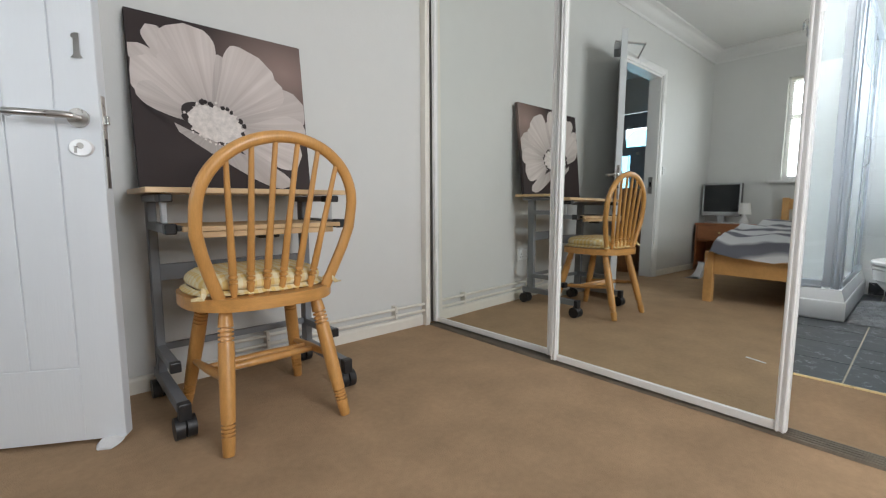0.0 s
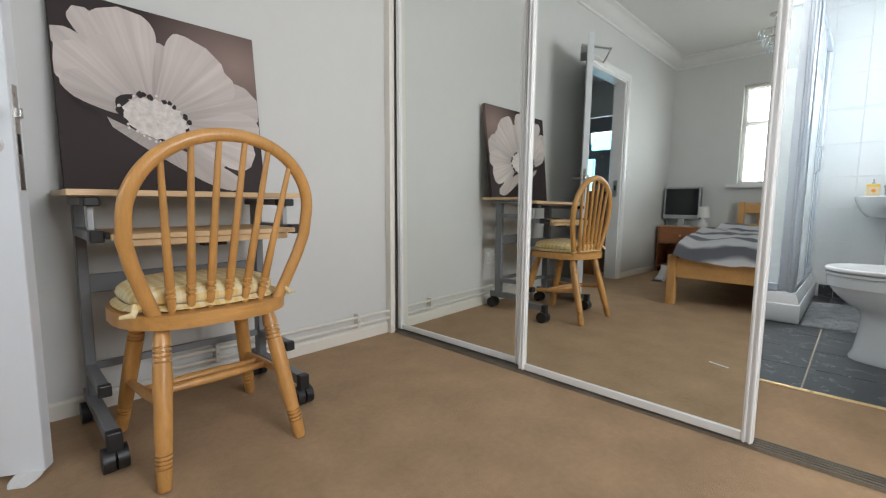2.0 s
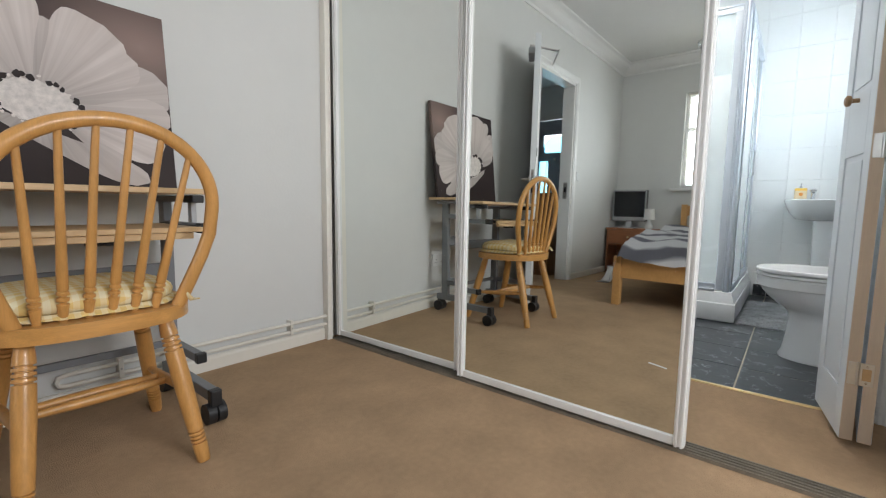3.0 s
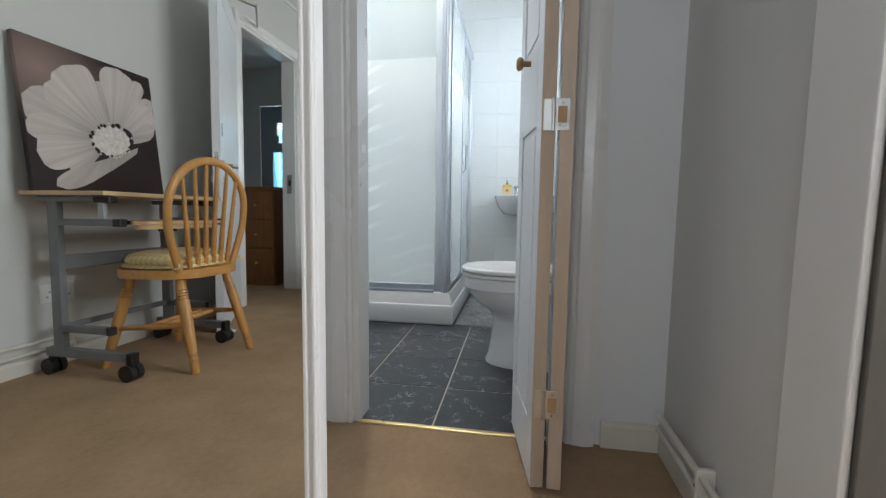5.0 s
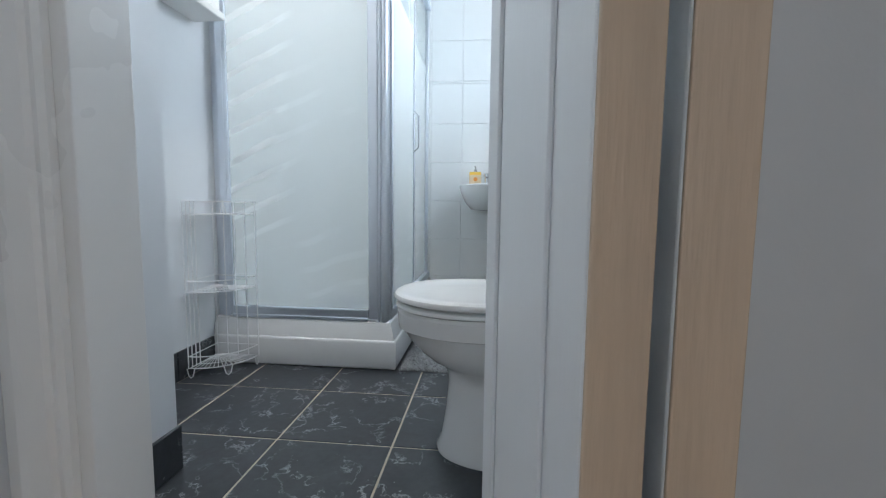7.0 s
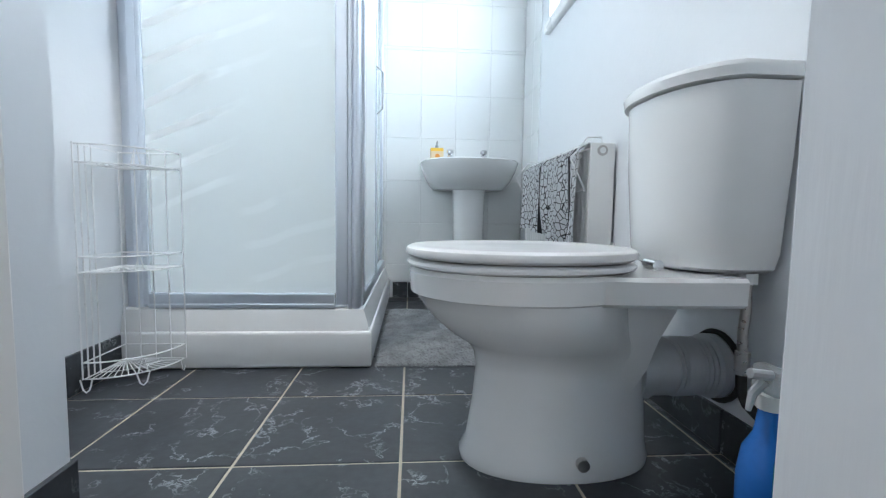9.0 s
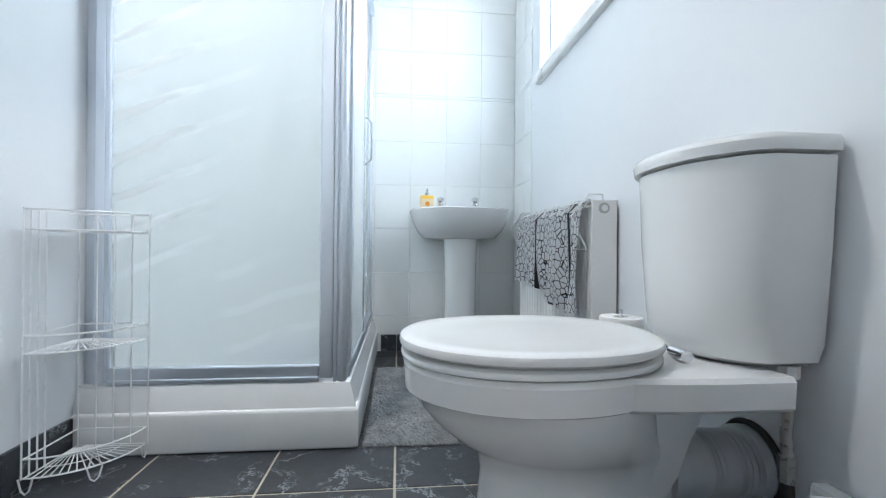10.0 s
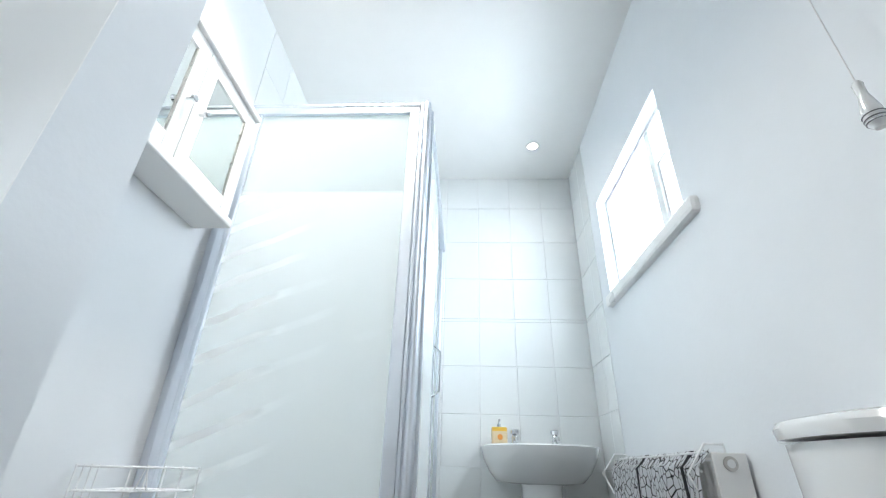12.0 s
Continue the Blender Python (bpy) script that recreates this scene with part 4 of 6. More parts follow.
def cushion():
    root = thing("seat_cushion", (0.84, 1.6, 0.44), "yellow and cream gingham seat cushion with frilled edge and ties", "cushion")
    bm = bmesh.new()
    n, rows = 56, []
    for j in range(13):
        v = j / 12 * math.pi
        loop = []
        for k in range(n):
            a = k * math.tau / n
            c, s = math.cos(a), math.sin(a)
            r = math.sin(v) ** 0.42 if 0 < j < 12 else 0.02
            px = 0.842 + 0.204 * r * math.copysign(abs(c) ** 0.7, c)
            py = 1.612 + 0.172 * r * math.copysign(abs(s) ** 0.7, s)
            z = 0.474 - 0.034 * math.cos(v) * (1 if v < 1.57 else 1.15)
            z += 0.006 * noise.noise((px * 14, py * 14, v * 2)) * r
            if z < 0.4415:
                z = 0.4415
            loop.append((px, py, z))
        rows.append(loop)
    rings(bm, rows)
    part("pad", bm, GINGHAM, root, smooth=True)
    fr = bmesh.new()
    inner, outer = [], []
    for k in range(120):
        a = k * math.tau / 120
        c, s = math.cos(a), math.sin(a)
        ex, ey = math.copysign(abs(c) ** 0.7, c), math.copysign(abs(s) ** 0.7, s)
        wob = 0.0015 * math.sin(k * 2.1) + 0.0015 * math.sin(k * 0.9)
        inner.append((0.842 + 0.198 * ex, 1.612 + 0.166 * ey, 0.455))
        outer.append((0.842 + 0.217 * ex, 1.612 + 0.180 * ey, 0.4445 + abs(wob)))
    rings(fr, [inner, outer, [(x, y, z + 0.002) for x, y, z in outer], [(x, y, z + 0.003) for x, y, z in inner]], closed=True)
    part("frill", fr, GINGHAM, root, smooth=True)
    for sx in (-1, 1):
        x = 0.842 + sx * 0.175
        part("tie", tube([(x, 1.46, 0.463), (x + sx * 0.02, 1.44, 0.470), (x + sx * 0.03, 1.425, 0.452), (x + sx * 0.055, 1.44, 0.448)], [0.008, 0.011, 0.009, 0.004], segs=8, flat=0.5), GINGHAM, root, smooth=True)


cushion()


def computer_desk():
    root = thing("computer_desk", (0.85, 1.8, 0), "small grey steel computer trolley with beech-effect top", "desk")
    part("desktop", box(0.548, 1.206, 1.610, 2.020, 0.748, 0.765, 0.002), LAMINATE, root)
    tray = part("keyboard_tray", box(0.625, 1.135, 1.545, 1.860, 0.632, 0.647, 0.002), LAMINATE, root, "pull-out beech-effect keyboard tray")
    part("tray_lip", box(0.65, 1.11, 1.552, 1.575, 0.612, 0.631, 0.002), LAMINATE, tray)
    part("tray_catch", box(0.86, 0.93, 1.60, 1.64, 0.598, 0.631, 0.003), BLACK, tray)
    for x, s in ((0.600, 1), (1.155, -1)):
        part("upright", box(x - 0.014, x + 0.014, 1.885, 1.935, 0.10, 0.722, 0.003), GREYSTEEL, root)
        part("top_arm", box(x - 0.016, x + 0.016, 1.64, 1.98, 0.722, 0.7445, 0.003), GREYSTEEL, root)
        part("arm_end", box(x - 0.018, x + 0.018, 1.622, 1.70, 0.720, 0.7447, 0.004), BLACK, root)
        part("tray_arm", box(x - 0.014, x + 0.014, 1.60, 1.90, 0.626, 0.654, 0.003), GREYSTEEL, root)
        part("arm_end", box(x - 0.016, x + 0.016, 1.575, 1.615, 0.624, 0.656, 0.004), BLACK, root)
        part("runner", box(min(x + s * 0.015, x + s * 0.03), max(x + s * 0.015, x + s * 0.03), 1.56, 1.88, 0.634, 0.650, 0.002), BLACK, root)
        part("strut", box(x - 0.008, x + 0.008, 1.66, 1.69, 0.655, 0.722, 0.002), SILVERPLASTIC, root)
        part("foot_bar", box(x - 0.016, x + 0.016, 1.560, 1.975, 0.075, 0.112, 0.003), GREYSTEEL, root)
        part("foot_end", box(x - 0.018, x + 0.018, 1.545, 1.575, 0.060, 0.114, 0.004), BLACK, root)
        part("shelf_bar", box(x - 0.014, x + 0.014, 1.655, 1.900, 0.182, 0.212, 0.003), GREYSTEEL, root)
        part("shelf_end", box(x - 0.016, x + 0.016, 1.645, 1.668, 0.180, 0.214, 0.003), BLACK, root)
        for y in (1.568, 1.955):
            c = part("castor", tube([(x - 0.029, y, 0.034), (x - 0.003, y, 0.034)], 0.034, segs=22), BLACK, root, "black twin-wheel castor", True)
            part("castor_wheel", tube([(x + 0.003, y, 0.034), (x + 0.029, y, 0.034)], 0.034, segs=22), BLACK, c, smooth=True)
            part("castor_hood", box(x - 0.012, x + 0.012, y - 0.018, y + 0.018, 0.036, 0.074, 0.006), BLACK, c)
    part("back_rail", box(0.614, 1.141, 1.905, 1.920, 0.44, 0.50, 0.002), GREYSTEEL, root)
    part("back_rail", box(0.614, 1.141, 1.905, 1.920, 0.186, 0.210, 0.002), GREYSTEEL, root)


computer_desk()


def picture_materials():
    m, N, L, p = nodes_of("canvas_print_ground")
    tc, gr, mp, r = (N.new(k) for k in ("ShaderNodeTexCoord", "ShaderNodeTexGradient", "ShaderNodeMapping", "ShaderNodeValToRGB"))
    gr.gradient_type = "SPHERICAL"
    mp.inputs["Location"].default_value = (-1.13 / 0.34, 0, -1.27 / 0.24)
    mp.inputs["Scale"].default_value = (1 / 0.34, 0, 1 / 0.24)
    L.new(tc.outputs["Object"], mp.inputs[0])
    L.new(mp.outputs[0], gr.inputs[0])
    r.color_ramp.elements[0].color = (0.026, 0.015, 0.015, 1)
    r.color_ramp.elements[1].color = (0.30, 0.21, 0.185, 1)
    L.new(gr.outputs["Fac"], r.inputs[0])
    L.new(r.outputs[0], p.inputs["Base Color"])
    p.inputs["Roughness"].default_value = 0.7
    m2, N, L, p = nodes_of("canvas_print_petal")
    tc, sub, sep, at, wv, mr, r, ln, mr2, mul = (N.new(k) for k in ("ShaderNodeTexCoord", "ShaderNodeVectorMath", "ShaderNodeSeparateXYZ", "ShaderNodeMath", "ShaderNodeTexNoise", "ShaderNodeMapRange", "ShaderNodeValToRGB", "ShaderNodeVectorMath", "ShaderNodeMapRange", "ShaderNodeMath"))
    L.new(tc.outputs["Object"], sub.inputs[0])
    sub.operation = "SUBTRACT"
    sub.inputs[1].default_value = (0.835, 1.95, 1.02)
    L.new(sub.outputs[0], sep.inputs[0])
    at.operation = "ARCTAN2"
    L.new(sep.outputs["Z"], at.inputs[0])
    L.new(sep.outputs["X"], at.inputs[1])
    cm = N.new("ShaderNodeCombineXYZ")
    sc = N.new("ShaderNodeMath")
    sc.operation = "MULTIPLY"
    sc.inputs[1].default_value = 9.0
    L.new(at.outputs[0], sc.inputs[0])
    L.new(sc.outputs[0], cm.inputs["X"])
    ln.operation = "LENGTH"
    L.new(sub.outputs[0], ln.inputs[0])
    L.new(ln.outputs["Value"], cm.inputs["Y"])
    oi = N.new("ShaderNodeObjectInfo")
    L.new(oi.outputs["Random"], cm.inputs["Z"])
    wv.inputs["Scale"].default_value, wv.inputs["Detail"].default_value = 1.6, 3
    L.new(cm.outputs[0], wv.inputs["Vector"])
    r.color_ramp.elements[0].position, r.color_ramp.elements[0].color = 0.10, (0.47, 0.405, 0.38, 1)
    r.color_ramp.elements[1].position, r.color_ramp.elements[1].color = 0.80, (0.69, 0.625, 0.595, 1)
    L.new(wv.outputs["Fac"], r.inputs[0])
    tone, fade, both = N.new("ShaderNodeMapRange"), N.new("ShaderNodeMapRange"), N.new("ShaderNodeMath")
    tone.inputs["To Min"].default_value, tone.inputs["To Max"].default_value = 0.84, 1.06
    L.new(oi.outputs["Random"], tone.inputs["Value"])
    fade.inputs["From Min"].default_value, fade.inputs["From Max"].default_value = 0.08, 0.24
    fade.inputs["To Min"].default_value, fade.inputs["To Max"].default_value = 0.78, 1.0
    L.new(ln.outputs["Value"], fade.inputs["Value"])
    both.operation = "MULTIPLY"
    L.new(tone.outputs["Result"], both.inputs[0])
    L.new(fade.outputs["Result"], both.inputs[1])
    hv = N.new("ShaderNodeHueSaturation")
    L.new(both.outputs[0], hv.inputs["Value"])
    L.new(r.outputs[0], hv.inputs["Color"])
    L.new(hv.outputs["Color"], p.inputs["Base Color"])
    p.inputs["Roughness"].default_value = 0.7
    return m, m2


GROUND, PETAL = picture_materials()
STAMEN = mat("canvas_print_stamen", (0.02, 0.012, 0.012), 0.7, vary=0.1, scale=30)
EYE_WHITE = mat("canvas_print_centre", (0.68, 0.63, 0.60), 0.7, vary=0.25, scale=60)


def flower_canvas():
    X0, X1, Z0, Z1 = 0.576, 1.208, 0.766, 1.398
    tilt = Matrix.Translation((0, 1.935, Z0)) @ Matrix.Rotation(radians(-6.5), 4, "X") @ Matrix.Translation((0, -1.935, -Z0))
    root = thing("flower_canvas", (0.885, 1.95, Z0), "square canvas print of a pale daisy on dark brown", "picture")
    part("canvas", box(X0, X1, 1.935, 1.960, Z0, Z1, 0.002, m=tilt), GROUND, root)
    W, H = X1 - X0, Z1 - Z0
    layer = [0]

    def flat(name, outline, material):
        layer[0] += 1
        y = 1.9347 - 0.00012 * layer[0]
        bm = bmesh.new()
        bm.faces.new([bm.verts.new(tilt @ Vector((X0 + min(max(u, 0.004), 0.996) * W, y, Z0 + min(max(v, 0.004), 0.996) * H))) for u, v in outline])
        part(name, bm, material, root)

    def petal(u0, v0, u1, v1, width, bend=0.0):
        """A broad blunt petal from its root to its tip, with a lightly notched end."""
        dx, dy = u1 - u0, v1 - v0
        ln = math.hypot(dx, dy)
        ex, ey = dx / ln, dy / ln
        out = []
        for s in (1, -1):
            side = []
            for k in range(19):
                t = k / 18
                wd = width * 0.5 * min(1.0, 0.22 + 1.15 * t) * math.sqrt(max(0.0, 1 - max(0.0, (t - 0.72) / 0.28) ** 2.6))
                wd *= 1 + 0.05 * math.sin(7 * t + 9 * u1 + s)
                along = t * ln - 0.012 * math.sin(9 * t * (1 + s) + u1 * 30) * (t > 0.8)
                off = s * wd + bend * t * (1 - t)
                side.append((u0 + ex * along - ey * off, v0 + ey * along + ex * off))
            out += side if s == 1 else side[::-1][1:-1]
        flat("petal", out, PETAL)
    cu, cv, tip = 0.42, 0.405, radians(-16)
    petal(cu - 0.10, cv + 0.10, 0.005, 0.80, 0.13, -0.05)
    petal(cu - 0.08, cv + 0.10, 0.09, 0.94, 0.13, -0.06)
    petal(cu, cv + 0.05, 0.47, 0.845, 0.22)
    petal(cu + 0.08, cv - 0.05, 0.78, 0.19, 0.16, -0.05)
    petal(cu + 0.10, cv + 0.02, 0.99, 0.60, 0.27)
    petal(cu + 0.13, cv - 0.02, 1.00, 0.43, 0.18)
    petal(cu + 0.03, cv + 0.04, 0.85, 0.70, 0.20)
    petal(cu + 0.03, cv + 0.05, 0.72, 0.88, 0.34)
    petal(cu - 0.06, cv + 0.02, 0.285, 0.995, 0.30, 0.02)
    petal(cu - 0.09, cv + 0.08, 0.17, 0.80, 0.14, -0.04)
    petal(cu - 0.06, cv + 0.03, 0.015, 0.72, 0.23, 0.05)
    petal(cu - 0.10, cv + 0.01, 0.04, 0.60, 0.13, 0.12)
    petal(cu + 0.10, cv - 0.05, 0.96, 0.25, 0.24, -0.06)
    petal(0.19, 0.375, 0.865, 0.035, 0.13, -0.05)

    def ring_spot(a, r):
        x, y = 0.155 * r * math.cos(a), 0.108 * r * math.sin(a)
        return cu + x * math.cos(tip) - y * math.sin(tip), cv + x * math.sin(tip) + y * math.cos(tip)
    flat("centre_shadow", [ring_spot(a, 1.22 + 0.08 * math.sin(5 * a)) for a in [2.35 + k * 1.5 / 9 for k in range(10)]], STAMEN)
    flat("centre", [ring_spot(k * math.tau / 40, 1.0 + 0.05 * math.sin(k * 2.3)) for k in range(40)], EYE_WHITE)
    rs = random.Random(4)
    for k in range(34):
        a = k * math.tau / 34 + rs.uniform(-0.06, 0.06)
        white = k % 4 == 1 or 4.0 < a < 5.6
        u, v = ring_spot(a, rs.uniform(1.02, 1.20))
        h, turn = rs.uniform(0.013, 0.019) * (0.5 if white else 1.0), rs.uniform(0, 3)
        flat("stamen", [(u + h * rs.uniform(0.6, 1.2) * math.cos(b + turn), v + h * rs.uniform(0.7, 1.3) * math.sin(b + turn)) for b in [j * math.tau / 7 for j in range(7)]], EYE_WHITE if white else STAMEN)
    flat("stem", [(0.04, 0.485), (0.10, 0.430), (0.15, 0.385), (0.175, 0.372), (0.17, 0.40), (0.10, 0.455)], STAMEN)


flower_canvas()


def wall_socket(x, z):
    root = thing("wall_socket", (x, YN, z), "white double wall socket above the skirting", "socket")
    part("faceplate", box(x - 0.073, x + 0.073, YN - 0.010, YN, z - 0.043, z + 0.043, 0.003), PLASTICWHITE, root)
    for dx in (-0.035, 0.035):
        for a, b, c in ((0, 0.015, 0.006), (-0.011, -0.006, 0.005), (0.011, -0.006, 0.005)):
            part("socket_hole", box(x + dx + a - 0.004, x + dx + a + 0.004, YN - 0.0108, YN - 0.0098, z - 0.012 + b, z - 0.007 + b), BLACK, root)
        part("switch", box(x + dx - 0.006, x + dx + 0.006, YN - 0.013, YN - 0.0095, z + 0.020, z + 0.034, 0.001), PLASTICWHITE, root)


wall_socket(1.06, 0.325)
light_switch = thing("light_switch", (-1.12, YN, 1.1), "white light switch beside the bedroom door", "switch")
part("faceplate", box(-1.20, -1.115, YN - 0.009, YN, 1.06, 1.145, 0.003), PLASTICWHITE, light_switch)
part("rocker", box(-1.167, -1.148, YN - 0.013, YN - 0.0085, 1.085, 1.12, 0.002), PLASTICWHITE, light_switch)


def bed():
    root = thing("bed_frame", (-1.15, 0.5, 0), "pine bed frame with low foot rail and slatted headboard", "bed")
    X0, X1, Y0, Y1 = -2.34, -0.100, -0.13, 1.262
    for x, z in ((X1 - 0.06, 0.385), (X0, 0.845)):
        for y in (Y0, Y1 - 0.06):
            part("leg", box(x, x + 0.06, y, y + 0.06, 0, z, 0.005), BEDPINE, root)
    part("foot_rail", box(X1 - 0.05, X1 - 0.012, Y0 + 0.06, Y1 - 0.06, 0.215, 0.365, 0.004), BEDPINE, root)
    for y in (Y0 + 0.012, Y1 - 0.05):
        part("side_rail", box(X0 + 0.06, X1 - 0.06, y, y + 0.034, 0.225, 0.335, 0.004), BEDPINE, root)
    part("head_rail", box(X0 + 0.012, X0 + 0.045, Y0 + 0.06, Y1 - 0.06, 0.72, 0.830, 0.005), BEDPINE, root)
    part("head_rail", box(X0 + 0.012, X0 + 0.045, Y0 + 0.06, Y1 - 0.06, 0.50, 0.60, 0.005), BEDPINE, root)
    for k in range(6):
        y = Y0 + 0.15 + k * 0.2
        part("head_slat", box(X0 + 0.018, X0 + 0.036, y, y + 0.06, 0.60, 0.72, 0.002), BEDPINE, root)
    for k in range(12):
        x = X0 + 0.14 + k * 0.178
        part("slat", box(x, x + 0.07, Y0 + 0.05, Y1 - 0.05, 0.255, 0.272), BEDPINE, root)
    mt = tagged(link("mattress", box(X0 + 0.07, X1 - 0.09, Y0 + 0.055, Y1 - 0.055, 0.272, 0.44, 0.03, segs=3), MATTRESS, smooth=True), "dark grey mattress on the pine bed", "mattress")
    bm = bmesh.new()
    nx, ny = 90, 70
    x0, x1, y0, y1 = X0 + 0.30, X1 + 0.045, Y0 - 0.10, Y1 + 0.22
    verts = []
    for i in range(nx):
        for j in range(ny):
            u, v = i / (nx - 1), j / (ny - 1)
            x, y = x0 + (x1 - x0) * u, y0 + (y1 - y0) * v
            over = max(0, y - (Y1 - 0.05), (Y0 + 0.05) - y)
            z = 0.515 + 0.05 * (1 - u) + 0.055 * noise.noise((x * 2.2, y * 2.2, 1)) + 0.030 * noise.noise((x * 6, y * 5, 4)) + 0.012 * noise.noise((x * 15, y * 12, 4)) - 0.03 * max(0, u - 0.85) / 0.15
            z += 0.035 * math.exp(-((x + 1.2 - 0.2 * math.sin(y * 4)) / 0.22) ** 2)
            if over > 0:
                t = min(over / 0.18, 1)
                z -= 0.30 * t ** 1.4 * (0.8 + 0.35 * noise.noise((x * 3.5, 0, 2)))
                y -= math.copysign(0.11 * t, y - 0.5) * (1 + 0.4 * noise.noise((x * 7, 3, 0)))
            end = max(0, u - 0.90) / 0.10
            z -= (0.13 + 0.05 * noise.noise((y * 5, 0, 8))) * end ** 1.6
            verts.append(bm.verts.new((x, y, max(z, 0.452) if over == 0 and end == 0 else max(z, 0.17))))
    for i in range(nx - 1):
        for j in range(ny - 1):
            bm.faces.new((verts[i * ny + j], verts[(i + 1) * ny + j], verts[(i + 1) * ny + j + 1], verts[i * ny + j + 1]))
    bmesh.ops.solidify(bm, geom=bm.faces[:], thickness=0.03)
    tagged(link("duvet", bm, DUVET, smooth=True), "crumpled grey and white marbled duvet over the bed", "duvet")
    pl = bmesh.new()
    rings(pl, [[(-2.10 + 0.17 * (math.sin(v) ** 0.5) * math.copysign(abs(math.cos(a)) ** 0.6, math.cos(a)), 0.80 + 0.32 * (math.sin(v) ** 0.5) * math.copysign(abs(math.sin(a)) ** 0.6, math.sin(a)), 0.525 - 0.075 * math.cos(v)) for a in [k * math.tau / 32 for k in range(32)]] for v in [0.02 + j / 9 * (math.pi - 0.04) for j in range(10)]])
    tagged(link("pillow", pl, CLOTHWHITE, smooth=True), "white pillow at the head of the bed", "pillow")


bed()


def bedside():
    X0, X1, Y0, Y1, H = -2.36, -2.02, 1.50, 2.01, 0.550
    root = thing("bedside_table", (-2.19, 1.67, 0), "cherry wood bedside cabinet with a drawer and open shelf", "bedside table")
    part("top", box(X0, X1 + 0.012, Y0 - 0.01, Y1 + 0.01, H - 0.02, H, 0.004), REDWOOD, root)
    for y in (Y0, Y1 - 0.018):
        part("side", box(X0, X1, y, y + 0.018, 0, H - 0.02, 0.002), REDWOOD, root)
    part("back", box(X0, X0 + 0.01, Y0 + 0.018, Y1 - 0.018, 0.03, H - 0.02), REDWOOD, root)
    part("shelf", box(X0 + 0.01, X1 - 0.01, Y0 + 0.018, Y1 - 0.018, 0.06, 0.078), REDWOOD, root)
    part("shelf", box(X0 + 0.01, X1 - 0.01, Y0 + 0.018, Y1 - 0.018, 0.34, 0.355), REDWOOD, root)
    dr = part("drawer", box(X1 - 0.02, X1, Y0 + 0.021, Y1 - 0.021, 0.36, H - 0.024, 0.003), REDWOOD, root)
    part("knob", turned([(0, 0.006), (0.5, 0.007), (0.7, 0.013), (1, 0.010)], (X1, 1.755, 0.445), (X1 + 0.025, 1.755, 0.445)), BRASS, dr, smooth=True)
    tv = thing("television", (-2.2, 1.815, H), "small flat television with black screen and silver bezel", "television")
    part("case", box(-2.26, -2.205, 1.620, 2.020, H + 0.085, H + 0.465, 0.008), BLACK, tv)
    part("bezel", box(-2.207, -2.196, 1.623, 2.017, H + 0.088, H + 0.462, 0.004), SILVERPLASTIC, tv)
    part("screen", box(-2.197, -2.1935, 1.640, 2.000, H + 0.135, H + 0.448, 0.001), SCREEN, tv)
    part("neck", box(-2.25, -2.21, 1.785, 1.855, H + 0.015, H + 0.09, 0.006), SILVERPLASTIC, tv)
    part("foot", extrude(oval(-2.22, 1.820, 0.085, 0.13), H, H + 0.016, 0.005), SILVERPLASTIC, tv, smooth=True)
    lamp = thing("table_lamp", (-2.13, 1.560, H), "small white table lamp with drum shade, unlit", "lamp")
    part("base", turned([(0, 0.044), (0.10, 0.048), (0.3, 0.050), (0.6, 0.030), (0.85, 0.014), (1, 0.012)], (-2.13, 1.560, H), (-2.13, 1.560, H + 0.115), segs=24), CERAMIC, lamp, smooth=True)
    bm = bmesh.new()
    prof = [(0.062, 0.11), (0.052, 0.235), (0.050, 0.235), (0.060, 0.11)]
    rings(bm, [[(-2.13 + r * math.cos(k * math.tau / 28), 1.560 + r * math.sin(k * math.tau / 28), H + z) for k in range(28)] for r, z in prof], closed=True)
    part("shade", bm, SHADE, lamp, smooth=True)


bedside()


def chandelier():
    cx, cy = -1.62, 0.96
    root = thing("chandelier", (cx, cy, HB), "small glass and chrome ceiling chandelier", "chandelier")
    part("ceiling_rose", turned([(0, 0.05), (0.5, 0.048), (1, 0.02)], (cx, cy, HB), (cx, cy, HB - 0.03), segs=24), CHROME, root, smooth=True)
    part("stem", tube([(cx, cy, HB - 0.03), (cx, cy, HB - 0.20)], 0.005), CHROME, root)
    for r, z in ((0.12, 0.16), (0.085, 0.23), (0.045, 0.29)):
        ring = part("ring", tube([(cx + r * math.cos(k * math.tau / 24), cy + r * math.sin(k * math.tau / 24), HB - z) for k in range(24)], 0.004, segs=6, closed=True), CHROME, root, smooth=True)
        for k in range(12):
            a = k * math.tau / 12
            x, y = cx + r * math.cos(a), cy + r * math.sin(a)
            part("crystal", turned([(0, 0.002), (0.4, 0.011), (1, 0.002)], (x, y, HB - z), (x, y, HB - z - 0.06), segs=6), CLEARPLASTIC, ring)


chandelier()


